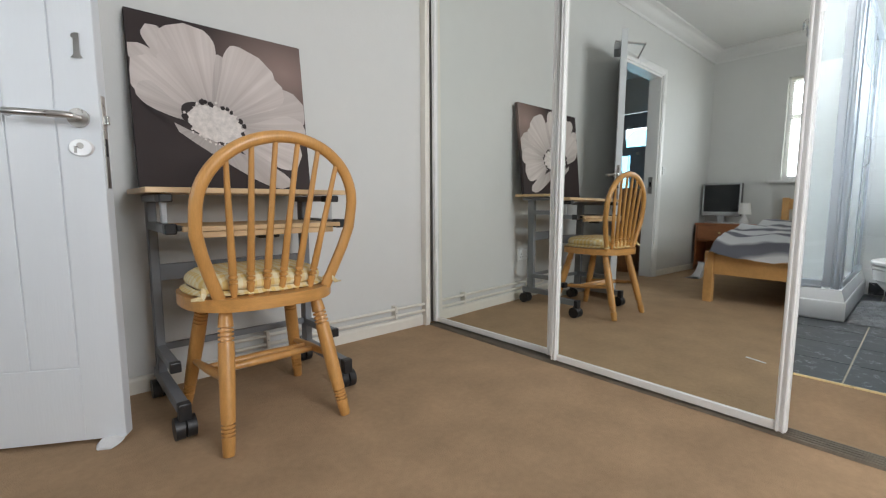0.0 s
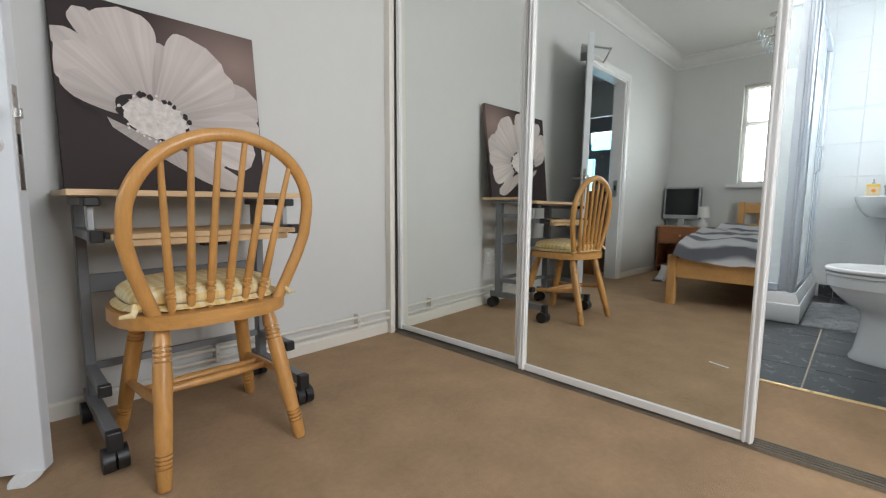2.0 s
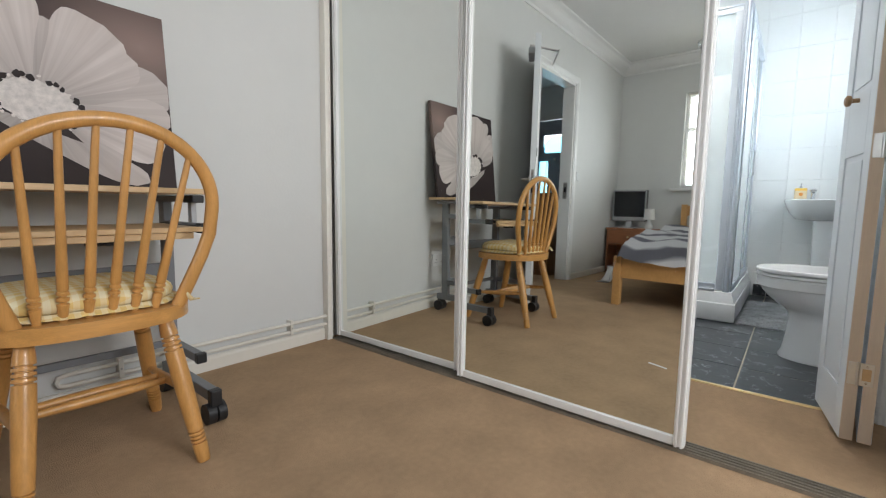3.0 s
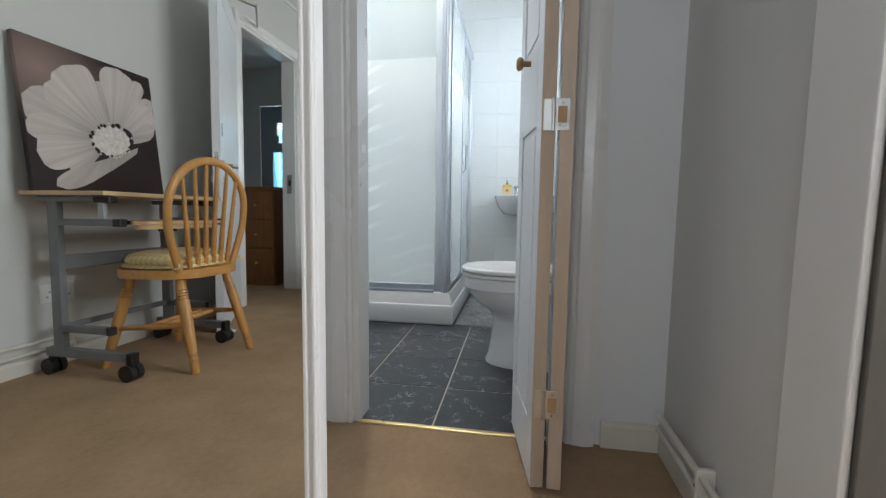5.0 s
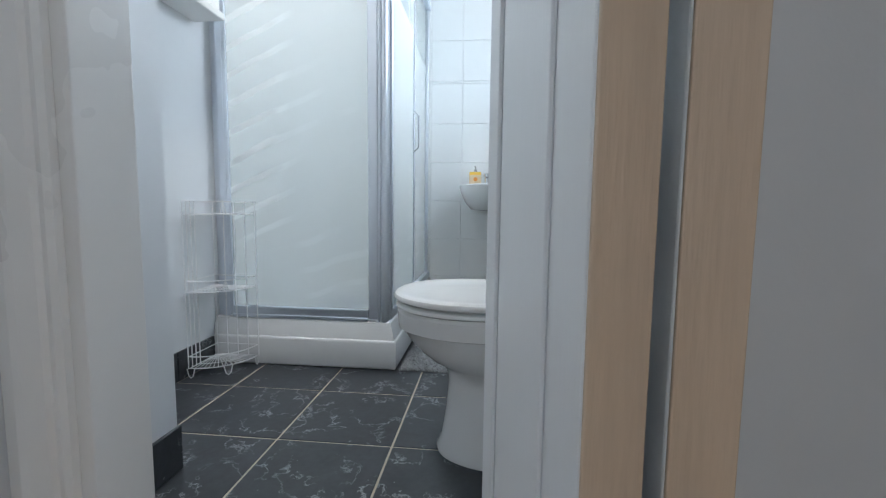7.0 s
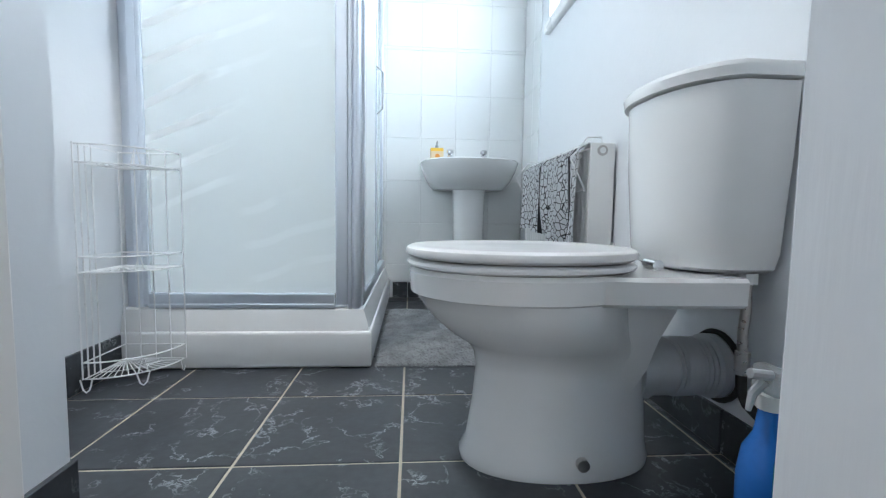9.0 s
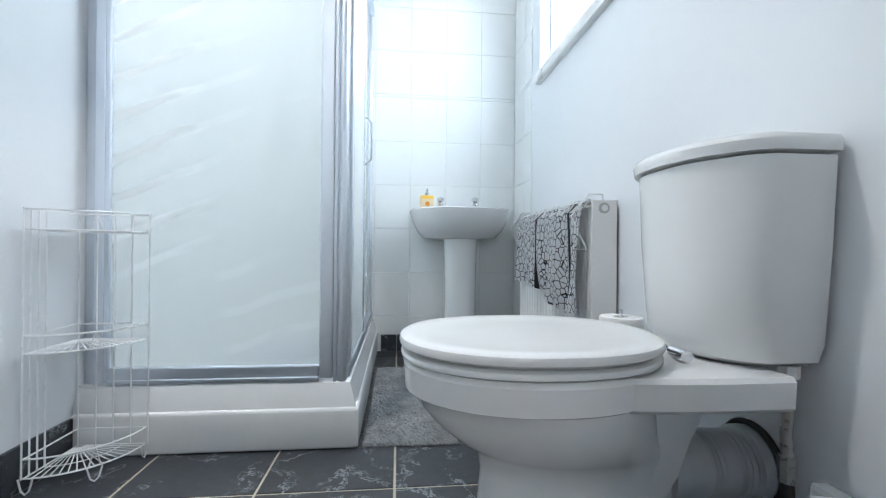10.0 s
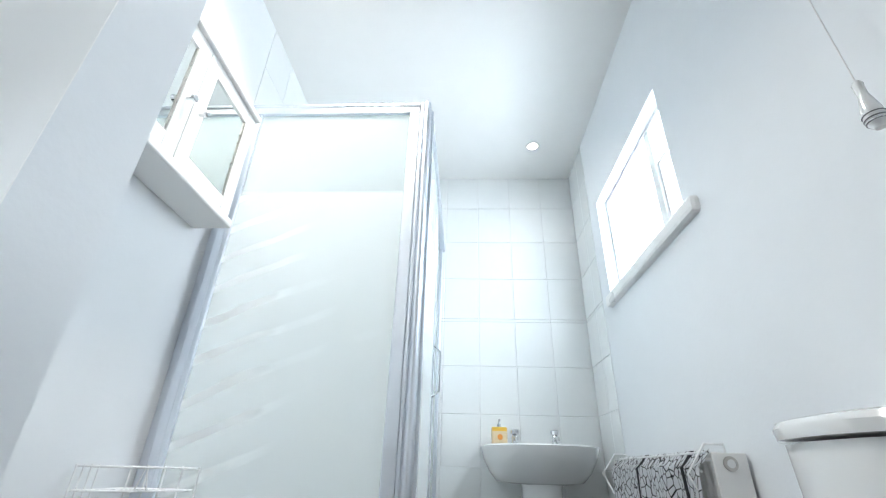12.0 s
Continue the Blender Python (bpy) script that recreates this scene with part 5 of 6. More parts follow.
def front_door():
    x = -2.68
    root = thing("front_door", (x, 3.06, 0), "dark grey front door with arched light and blue leaded panes", "door")
    DG = mat("front_door_paint", (0.27, 0.31, 0.35), 0.4, vary=0.06, scale=4)
    part("leaf", wall_with_holes("x", x - 0.02, x + 0.02, 2.63, 3.49, 0.01, 2.07, [(2.86, 3.26, 1.60, 1.86), (2.80, 2.95, 0.95, 1.48), (3.17, 3.32, 0.95, 1.48)]), DG, root)
    arch = [(y, z) for y, z in [(2.86, 1.60), (3.26, 1.60)] + [(3.06 + 0.20 * math.cos(a), 1.68 + 0.17 * math.sin(a)) for a in [k * math.pi / 14 for k in range(15)]]]
    bm = bmesh.new()
    rings(bm, [[(xx, y, z) for y, z in arch] for xx in (x - 0.004, x + 0.004)])
    part("arched_light", bm, STAINED, root, "arched pane of pale blue glass").visible_shadow = False
    for a, b in ((2.80, 2.95), (3.17, 3.32)):
        pn = part("side_light", box(x - 0.004, x + 0.004, a, b, 0.95, 1.48), STAINED, root, "blue glass pane")
        pn.visible_shadow = False
        part("lead_frame", box(x + 0.004, x + 0.012, a + 0.03, a + 0.036, 0.95, 1.48), DG, pn)
    part("knocker", tube([(x + 0.02, 3.06, 1.50), (x + 0.045, 3.06, 1.50)], 0.02, segs=14), STEEL, root)
    for sy in (2.86, 3.26):
        part("arch_spandrel", box(x + 0.003, x + 0.012, sy - 0.02, sy + 0.02, 1.60, 1.70), DG, root)


front_door()


def hall_cabinet():
    X0, X1, Y0, Y1, H = -1.62, -1.08, 2.32, 2.68, 0.93
    root = thing("hall_cabinet", (-1.35, 2.5, 0), "dark stained pine cabinet standing in the hall", "cabinet")
    part("carcass", box(X0, X1, Y0, Y1, 0.06, H - 0.025, 0.003), DARKWOOD, root)
    part("top", box(X0 - 0.02, X1 + 0.02, Y0 - 0.02, Y1 + 0.01, H - 0.025, H, 0.005), DARKWOOD, root)
    part("plinth", box(X0 + 0.01, X1 - 0.01, Y0 + 0.01, Y1, 0, 0.06), DARKWOOD, root)
    for k in range(3):
        d = part("drawer", box(X1, X1 + 0.014, Y0 + 0.01, Y1 - 0.01, 0.09 + k * 0.27, 0.34 + k * 0.27, 0.003), DARKWOOD, root)
        part("knob", tube([(X1 + 0.014, 2.5, 0.215 + k * 0.27), (X1 + 0.034, 2.5, 0.215 + k * 0.27)], 0.012, segs=12), BRASS, d)


hall_cabinet()


# ---- bathroom fittings ----
def shower():
    tray = thing("shower_tray", (4.4, 0.75, 0), "raised white acrylic shower tray with stepped rim", "shower tray")
    out = extrude([(3.808, 0.376), (XB, 0.376), (XB, YL), (3.808, YL)], 0.0, 0.122, 0.012, 3)
    part("plinth", out, ACRYLIC, tray, smooth=True)
    rim = bmesh.new()
    lo, hi = (3.817, 0.385, 0.121), (3.835, 0.404, 0.188)
    loops = []
    for x, y, z in (lo, (3.823, 0.391, 0.150), hi, (3.843, 0.412, 0.192), (3.898, 0.466, 0.192), (3.918, 0.486, 0.180), (3.938, 0.506, 0.135)):
        loops.append([(x, y, z), (XB - 0.001 - (x - 3.817) * (z < 0.19 and x > 3.9), y, z), (XB - 0.001 - (x - 3.817) * (z < 0.19 and x > 3.9), YL - 0.001 - (x - 3.817) * (z < 0.19 and x > 3.9), z), (x, YL - 0.001 - (x - 3.817) * (z < 0.19 and x > 3.9), z)])
    rings(rim, loops)
    part("rim", rim, ACRYLIC, tray, smooth=True)
    enc = thing("shower_enclosure", (4.4, 0.75, 0.19), "shower enclosure with aluminium frame and filmed glass panels", "shower screen")
    z0, z1 = 0.190, 1.963
    F = 3.855

    def bar(name, x0, x1, y0, y1, za, zb, label="", ridges=None):
        bm = box(x0, x1, y0, y1, za, zb, 0.004)
        for r in ridges or ():
            box(*r, 0.002, bm)
        return part(name, bm, ALU, enc, label)
    bar("wall_channel", F + 0.004, F + 0.034, YL - 0.026, YL, z0, z1)
    bar("wall_profile", F - 0.006, F + 0.020, 1.100, YL - 0.027, z0, z1)
    bar("door_stile", F - 0.012, F + 0.012, 1.082, 1.099, z0 + 0.01, z1 - 0.01)
    bar("door_stile", F - 0.014, F + 0.014, 0.456, 0.496, z0 + 0.01, z1 - 0.01)
    prof = [(F + 0.024, 0.455), (F - 0.016, 0.455), (F - 0.018, 0.453), (F - 0.018, 0.446), (F - 0.013, 0.443)]
    prof += [(F - 0.008 - 0.013 * math.cos(q), 0.429 + 0.013 * math.sin(q)) for q in (0.9, 0.5, 0.1, -0.3, -0.7, -1.1, -1.5)]
    prof += [(F + 0.024, 0.415)]
    part("corner_post", extrude(prof, z0, z1 + 0.008), ALU, enc, "rounded aluminium corner post")
    bar("bottom_rail", F - 0.016, F + 0.016, 0.497, 1.081, z0, z0 + 0.050, ridges=[(F - 0.022, F - 0.012, 0.497, 1.081, z0 + 0.004, z0 + 0.016)])
    bar("top_rail", F - 0.016, F + 0.016, 0.457, 1.130, z1 - 0.044, z1, ridges=[(F - 0.022, F - 0.012, 0.457, 1.130, z1 - 0.012, z1)])
    glass = part("front_pane", box(F - 0.003, F + 0.003, 0.494, 1.084, z0 + 0.046, z1 - 0.036), SHOWERGLASS, enc, "frosted glass pane with etched curved strokes")
    glass.visible_shadow = False
    # side: overlapping sliding panels
    Y = 0.430
    bar("side_bottom_rail", F + 0.020, XB, Y - 0.022, Y + 0.022, z0, z0 + 0.040)
    bar("side_top_rail", F + 0.020, XB, Y - 0.022, Y + 0.022, z1 - 0.045, z1)
    for x, w, y in ((3.885, 0.020, Y - 0.014), (3.935, 0.016, Y + 0.002), (4.42, 0.022, Y - 0.012), (4.47, 0.022, Y + 0.010), (5.012, 0.028, Y)):
        bar("side_stile", x, x + w, y - 0.010, y + 0.010, z0 + 0.03, z1 - 0.03)
    for x0, x1, y in ((3.90, 4.43, Y - 0.012), (4.46, 5.02, Y + 0.010)):
        g = part("side_pane", box(x0, x1, y - 0.003, y + 0.003, z0 + 0.035, z1 - 0.04), SHOWERGLASS, enc)
        g.visible_shadow = False
    handle = bmesh.new()
    tube([(4.40, Y - 0.020, 0.95), (4.40, Y - 0.045, 0.97), (4.40, Y - 0.045, 1.13), (4.40, Y - 0.020, 1.15)], 0.006, handle, 8)
    part("door_handle", handle, CHROME, enc, smooth=True)
    # shower fittings on the end wall
    sh = thing("shower_mixer", (XB, 0.80, 1.19), "chrome bar shower with riser rail, hose and hand shower", "shower")
    part("mixer_body", tube([(XB - 0.055, 0.67, 1.19), (XB - 0.055, 0.93, 1.19)], 0.022, segs=16), CHROME, sh, smooth=True)
    for y in (0.665, 0.935):
        part("control_knob", tube([(XB - 0.055, y - 0.02, 1.19), (XB - 0.055, y + 0.02, 1.19)], 0.027, segs=16), CHROME, sh, smooth=True)
        part("wall_union", tube([(XB - 0.05, y, 1.19), (XB - 0.008, y, 1.19)], 0.016), CHROME, sh)
    part("riser_rail", tube([(XB - 0.05, 0.82, 1.25), (XB - 0.05, 0.82, 2.05)], 0.010), CHROME, sh)
    for z in (1.27, 2.03):
        part("rail_bracket", tube([(XB - 0.05, 0.82, z), (XB - 0.008, 0.82, z)], 0.014), CHROME, sh)
    head = part("hand_shower", tube([(XB - 0.05, 0.82, 1.90), (XB - 0.10, 0.87, 1.97), (XB - 0.14, 0.91, 2.04)], [0.012, 0.012, 0.016], segs=10), CHROME, sh, smooth=True)
    part("spray_face", tube([(XB - 0.135, 0.915, 2.06), (XB - 0.165, 0.93, 2.03)], 0.042, segs=20), CHROME, head, smooth=True)
    part("hose", tube([(XB - 0.06, 0.80, 1.17), (XB - 0.08, 0.77, 1.0), (XB - 0.09, 0.80, 0.86), (XB - 0.08, 0.86, 0.95), (XB - 0.07, 0.85, 1.40), (XB - 0.06, 0.83, 1.86)], 0.007, segs=8), ALU, sh, smooth=True)

    bm = bmesh.new()
    grid = [[bm.verts.new((4.02 + 0.62 * i / 20, 0.56 + 0.36 * j / 12, 0.139 + 0.003 * math.sin(i * 1.3) * math.sin(j * 1.1))) for j in range(13)] for i in range(21)]
    for i in range(20):
        for j in range(12):
            bm.faces.new((grid[i][j], grid[i + 1][j], grid[i + 1][j + 1], grid[i][j + 1]))
    bmesh.ops.solidify(bm, geom=bm.faces[:], thickness=0.004)
    tagged(link("shower_mat", bm, lines_material("blue_white_mat", (0.72, 0.76, 0.80), (0.03, 0.20, 0.62), 3.0, 0.10, 0.45, (2, 2, 1), "wave"), smooth=True), "blue and white patterned mat lying in the shower tray", "shower mat")


shower()


def toilet():
    cx = 3.285
    root = thing("toilet", (cx, -0.1, 0), "white ceramic close-coupled toilet with the lid closed", "toilet")
    rows = [(0.0, -0.054, 0.198, 0.118), (0.012, -0.054, 0.200, 0.120), (0.04, -0.058, 0.190, 0.110), (0.12, -0.062, 0.182, 0.100), (0.195, -0.064, 0.178, 0.098), (0.226, -0.060, 0.180, 0.103), (0.246, -0.042, 0.178, 0.122),
            (0.270, -0.014, 0.188, 0.148), (0.300, 0.007, 0.200, 0.166), (0.328, 0.020, 0.209, 0.176), (0.348, 0.027, 0.216, 0.181), (0.352, 0.028, 0.223, 0.187), (0.392, 0.028, 0.226, 0.189), (0.400, 0.028, 0.218, 0.182)]
    bm = bmesh.new()
    rings(bm, [[(x, y, z) for x, y in oval(cx, yc, b, a, 48, 2.15)] for z, yc, a, b in rows])
    part("pan", bm, CERAMIC, root, smooth=True)
    deck = bmesh.new()
    for z0 in (0,):
        rings(deck, [[(x, y, z) for x, y in ((cx - w, -0.330), (cx + w, -0.330), (cx + w, -0.22), (cx + w * 0.985, -0.15), (cx + w * 0.92, -0.05), (cx - w * 0.92, -0.05), (cx - w * 0.985, -0.15), (cx - w, -0.22))] for z, w in ((0.345, 0.170), (0.352, 0.178), (0.392, 0.180), (0.399, 0.174))])
    part("deck", deck, CERAMIC, root, smooth=True)
    under = bmesh.new()
    rings(under, [[(cx - w, y, z0), (cx + w, y, z0), (cx + w * 1.3, y, 0.348), (cx - w * 1.3, y, 0.348)] for y, w, z0 in ((-0.14, 0.080, 0.10), (-0.215, 0.072, 0.20), (-0.240, 0.070, 0.262), (-0.285, 0.066, 0.335))])
    part("outlet_web", under, CERAMIC, root, smooth=True)

    def lid(name, z0, z1, grow, label):
        b = bmesh.new()
        n = 56

        def loop(f, z):
            o = []
            for x, y in oval(cx, 0.030, 0.190 * f + grow, 0.228 * f + grow, n, 2.2):
                o.append((x, max(y, -0.205), z))
            return o
        h = z1 - z0
        rings(b, [loop(0.955, z0), loop(0.995, z0 + 0.25 * h), loop(1.0, z0 + 0.5 * h), loop(0.99, z0 + 0.78 * h), loop(0.96, z1 - 0.06 * h), loop(0.90, z1), loop(0.80, z1 - 0.10 * h), loop(0.5, z1 - 0.16 * h)])
        return part(name, b, PLASTICWHITE, root, label, True)
    lid("seat", 0.401, 0.417, 0.0, "white plastic toilet seat")
    lid("lid", 0.420, 0.442, 0.003, "white plastic lid, glossy, closed")
    for dx in (-0.075, 0.075):
        part("seat_hinge", tube([(cx + dx - 0.02, -0.215, 0.412), (cx + dx + 0.02, -0.215, 0.412)], 0.011, segs=12), CHROME, root, smooth=True)
    part("floor_bolt", tube([(cx - 0.108, -0.075, 0.036), (cx - 0.122, -0.075, 0.036)], 0.012, segs=14), STEEL, root, smooth=True)

    def tank(name, levels, label):
        b = bmesh.new()
        loops = []
        for z, w, d in levels:
            pts = []
            for k in range(25):
                t = -1 + 2 * k / 24
                pts.append((cx + w * t, -0.408 + d * (0.60 + 0.40 * (1 - abs(t) ** 2.6)) - 0.012 * (abs(t) > 0.99), z))
            pts += [(cx + w, -0.408, z), (cx - w, -0.408, z)]
            loops.append(pts)
        rings(b, loops)
        return part(name, b, CERAMIC, root, label, True)
    tank("cistern", [(0.402, 0.125, 0.150), (0.410, 0.140, 0.162), (0.44, 0.150, 0.172), (0.60, 0.162, 0.182), (0.738, 0.169, 0.186)], "white ceramic cistern")
    tank("cistern_lid", [(0.7415, 0.164, 0.180), (0.7435, 0.176, 0.195), (0.760, 0.178, 0.198), (0.769, 0.173, 0.193), (0.773, 0.160, 0.180)], "white ceramic cistern lid")
    part("flush_button", turned([(0, 0.022), (0.7, 0.022), (1, 0.019)], (cx, -0.31, 0.772), (cx, -0.31, 0.780), segs=24), CHROME, root, smooth=True)
    # ribbed pan connector
    rows, y = [], -0.185
    for k in range(64):
        y = -0.185 - k * (0.222 / 63)
        r = 0.056 if y > -0.220 else 0.067 if y > -0.245 else 0.061 if y > -0.295 else (0.060 + 0.0035 * math.cos((y + 0.295) * 620)) if y > -0.385 else 0.068
        rows.append((Vector((cx, y, 0.185)), r))
    part("pan_connector", tube_along(rows, Vector((0, -1, 0)), segs=28), GREYPVC, root, "ribbed grey waste connector", True)
    part("connector_ring", tube([(cx + 0.073 * math.cos(k * math.tau / 28), YS + 0.007, 0.185 + 0.073 * math.sin(k * math.tau / 28)) for k in range(28)], 0.006, segs=8, closed=True), DARKRUBBER, root, "dark rubber seal round the waste", True)
    x = cx - 0.118
    hose = part("fill_hose", tube([(x, -0.375, 0.385), (x - 0.002, -0.375, 0.33), (x + 0.004, -0.377, 0.285), (x + 0.002, -0.378, 0.245)], 0.009, segs=12), STEEL, root, "braided steel filling hose", True)
    part("hose_nut", tube([(x, -0.375, 0.402), (x, -0.375, 0.382)], 0.017, segs=8), PLASTICWHITE, hose)
    part("isolating_valve", tube([(x + 0.002, -0.378, 0.252), (x + 0.002, -0.378, 0.208)], 0.013, segs=8), STEEL, hose)
    part("supply_pipe", tube([(x + 0.002, -0.378, 0.210), (x, -0.378, 0.175), (x - 0.012, -0.381, 0.155), (x - 0.04, -0.386, 0.140), (x - 0.12, -0.395, 0.118)], 0.0095, segs=10), DARKRUBBER, root, smooth=True)


toilet()


def basin():
    cy = -0.073
    root = thing("wash_basin", (4.85, cy, 0), "white ceramic wash basin on a full pedestal", "basin")

    def d_loop(front, half, z, back=XB - 0.003, n=40):
        pts = []
        for k in range(n + 1):
            t = -math.pi / 2 + math.pi * k / n
            c, s = math.cos(t), math.sin(t)
            pts.append((back - 0.10 - (back - 0.10 - front) * abs(c) ** 0.75, cy + half * math.copysign(abs(s) ** 0.8, s), z))
        pts += [(back, cy + half * 0.98, z), (back, cy - half * 0.98, z)]
        return pts
    bm = bmesh.new()
    rings(bm, [d_loop(4.78, 0.125, 0.643), d_loop(4.745, 0.20, 0.651), d_loop(4.69, 0.235, 0.691), d_loop(4.645, 0.262, 0.746), d_loop(4.625, 0.274, 0.786), d_loop(4.622, 0.276, 0.796), d_loop(4.630, 0.270, 0.802), d_loop(4.665, 0.235, 0.799, XB - 0.14), d_loop(4.70, 0.19, 0.731, XB - 0.16), d_loop(4.76, 0.10, 0.681, XB - 0.20)])
    part("bowl", bm, CERAMIC, root, smooth=True)
    part("tap_ledge", box(XB - 0.138, XB - 0.003, cy - 0.262, cy + 0.262, 0.776, 0.803, 0.008), CERAMIC, root)
    bm = bmesh.new()
    rings(bm, [[(x, y, z) for x, y in oval(4.87, cy, a, b, 32, 2.4)] for z, a, b in ((0, 0.105, 0.100), (0.02, 0.105, 0.100), (0.05, 0.092, 0.088), (0.3, 0.088, 0.084), (0.63, 0.094, 0.090), (0.656, 0.10, 0.10))])
    part("pedestal", bm, CERAMIC, root, smooth=True)
    for y in (0.030, -0.168):
        tap = thing("pillar_tap", (4.955, y, 0.801), "chrome pillar tap on the basin ledge", "tap", "basin taps")
        part("tap_body", turned([(0, 0.020), (0.08, 0.020), (0.12, 0.014), (0.6, 0.013), (0.75, 0.017), (1, 0.012)], (4.955, y, 0.803), (4.955, y, 0.856), segs=18), CHROME, tap, smooth=True)
        part("spout", tube([(4.955, y, 0.836), (4.925, y, 0.843), (4.880, y, 0.837), (4.872, y, 0.823)], [0.011, 0.0105, 0.009, 0.009], segs=12), CHROME, tap, smooth=True)
        part("tap_head", turned([(0, 0.010), (0.2, 0.020), (0.8, 0.021), (1, 0.014)], (4.955, y, 0.856), (4.955, y, 0.883), segs=10), CHROME, tap, smooth=True)


basin()


def soap_bottle():
    root = thing("soap_bottle", (4.96, 0.105, 0.803), "yellow and cream hand wash bottle with clear pump", "soap bottle")
    part("body", box(4.945, 4.980, 0.066, 0.144, 0.803, 0.892, 0.008), PALEYELLOW, root)
    part("label_band", box(4.9435, 4.9455, 0.069, 0.141, 0.872, 0.890), YELLOW, root)
    part("label_emblem", tube([(4.9449, 0.103, 0.844), (4.9432, 0.103, 0.844)], 0.013, segs=18), mat("orange_emblem", (0.75, 0.28, 0.04), 0.4, vary=0.1, scale=30), root)
    part("neck", tube([(4.962, 0.105, 0.892), (4.962, 0.105, 0.906)], 0.010), CLEARPLASTIC, root)
    part("pump", tube([(4.962, 0.105, 0.906), (4.962, 0.105, 0.922), (4.93, 0.105, 0.922)], 0.005), CLEARPLASTIC, root)


soap_bottle()


def radiator():
    x0, x1, z0, z1 = 3.800, 4.585, 0.180, 0.745
    root = thing("radiator", (4.19, -0.36, 0.18), "white pressed-steel panel radiator on the wall", "radiator")
    bm = bmesh.new()
    prof, x, n = [], x0 + 0.01, 0
    while x < x1 - 0.012:
        prof += [(x, -0.336), (x + 0.010, -0.330), (x + 0.022, -0.330), (x + 0.032, -0.336)]
        x += 0.0365
    front = prof
    back = [(x1 - 0.01, -0.352), (x0 + 0.01, -0.352)]
    loop = front + back
    rings(bm, [[(a, b, z) for a, b in loop] for z in (z0 + 0.02, z1 - 0.02)])
    part("front_panel", bm, GLOSSWHITE, root)
    part("back_panel", box(x0 + 0.01, x1 - 0.01, -0.405, -0.395, z0 + 0.02, z1 - 0.02, 0.003), GLOSSWHITE, root)
    for x in (x0, x1 - 0.008):
        part("side_cover", box(x, x + 0.008, -0.412, -0.328, z0, z1, 0.003), GLOSSWHITE, root)
    for k in range(26):
        x = x0 + 0.02 + k * 0.029
        part("grille_bar", box(x, x + 0.008, -0.404, -0.336, z1 - 0.008, z1 - 0.002), GLOSSWHITE, root)
    for y in (-0.404, -0.338):
        part("grille_rail", box(x0 + 0.008, x1 - 0.008, y - 0.004, y + 0.004, z1 - 0.012, z1, 0.001), GLOSSWHITE, root)
    v = part("air_vent", tube([(x0, -0.368, 0.720), (x0 - 0.004, -0.368, 0.720)], 0.017, segs=20), STEEL, root, "round metal bleed valve", True)
    part("vent_plug", tube([(x0 - 0.003, -0.368, 0.720), (x0 - 0.006, -0.368, 0.720)], 0.010, segs=16), PLASTICWHITE, v)
    part("bracket", box(4.05, 4.09, YS, -0.405, 0.3, 0.6), STEEL, root)
    part("valve_pipe", tube([(x0 + 0.03, -0.37, z0 + 0.02), (x0 + 0.03, -0.37, 0.0)], 0.008), CHROME, root)
    part("valve_pipe", tube([(x1 - 0.03, -0.37, z0 + 0.02), (x1 - 0.03, -0.37, 0.0)], 0.008), CHROME, root)
    # wire airer hooked over it, and the towel on it
    air = thing("radiator_airer", (4.25, -0.3, 0.63), "white wire airer hooked over the radiator", "airer")
    for x in (3.820, 4.555):
        part("side_wire", tube([(x, -0.375, 0.72), (x, -0.372, 0.765), (x, -0.325, 0.765), (x, -0.270, 0.695), (x, -0.322, 0.590)], 0.0032, segs=8), WIRE, air)
    for y, z in ((-0.305, 0.702), (-0.325, 0.745), (-0.322, 0.590)):
        part("cross_wire", tube([(3.820, y, z), (4.555, y, z)], 0.0032, segs=8), WIRE, air)
    bm = bmesh.new()
    nu, nv, grid = 46, 40, []
    for i in range(nu):
        for j in range(nv):
            u, v = i / (nu - 1), j / (nv - 1)
            x = 3.805 + 0.72 * u
            fold = 0.014 * math.sin(u * 21 + 1.2 * math.sin(3 * v)) + 0.008 * math.sin(u * 47 + v * 2)
            if v < 0.12:
                y, z = -0.332 + (v / 0.12) * 0.030, 0.752 - (v / 0.12) * 0.035
            else:
                t = (v - 0.12) / 0.88
                y, z = -0.295 + fold * (0.3 + t) - 0.006 * t, 0.715 - t * (0.30 + 0.035 * math.sin(u * 5 + 0.6))
            grid.append(bm.verts.new((x + 0.02 * (v - 0.5) * math.sin(u * 9), y, z)))
    for i in range(nu - 1):
        for j in range(nv - 1):
            bm.faces.new((grid[i * nv + j], grid[(i + 1) * nv + j], grid[(i + 1) * nv + j + 1], grid[i * nv + j + 1]))
    bmesh.ops.solidify(bm, geom=bm.faces[:], thickness=0.005)
    tagged(link("towel", bm, TOWEL, smooth=True), "white towel with black trellis pattern draped over the airer", "towel")


radiator()


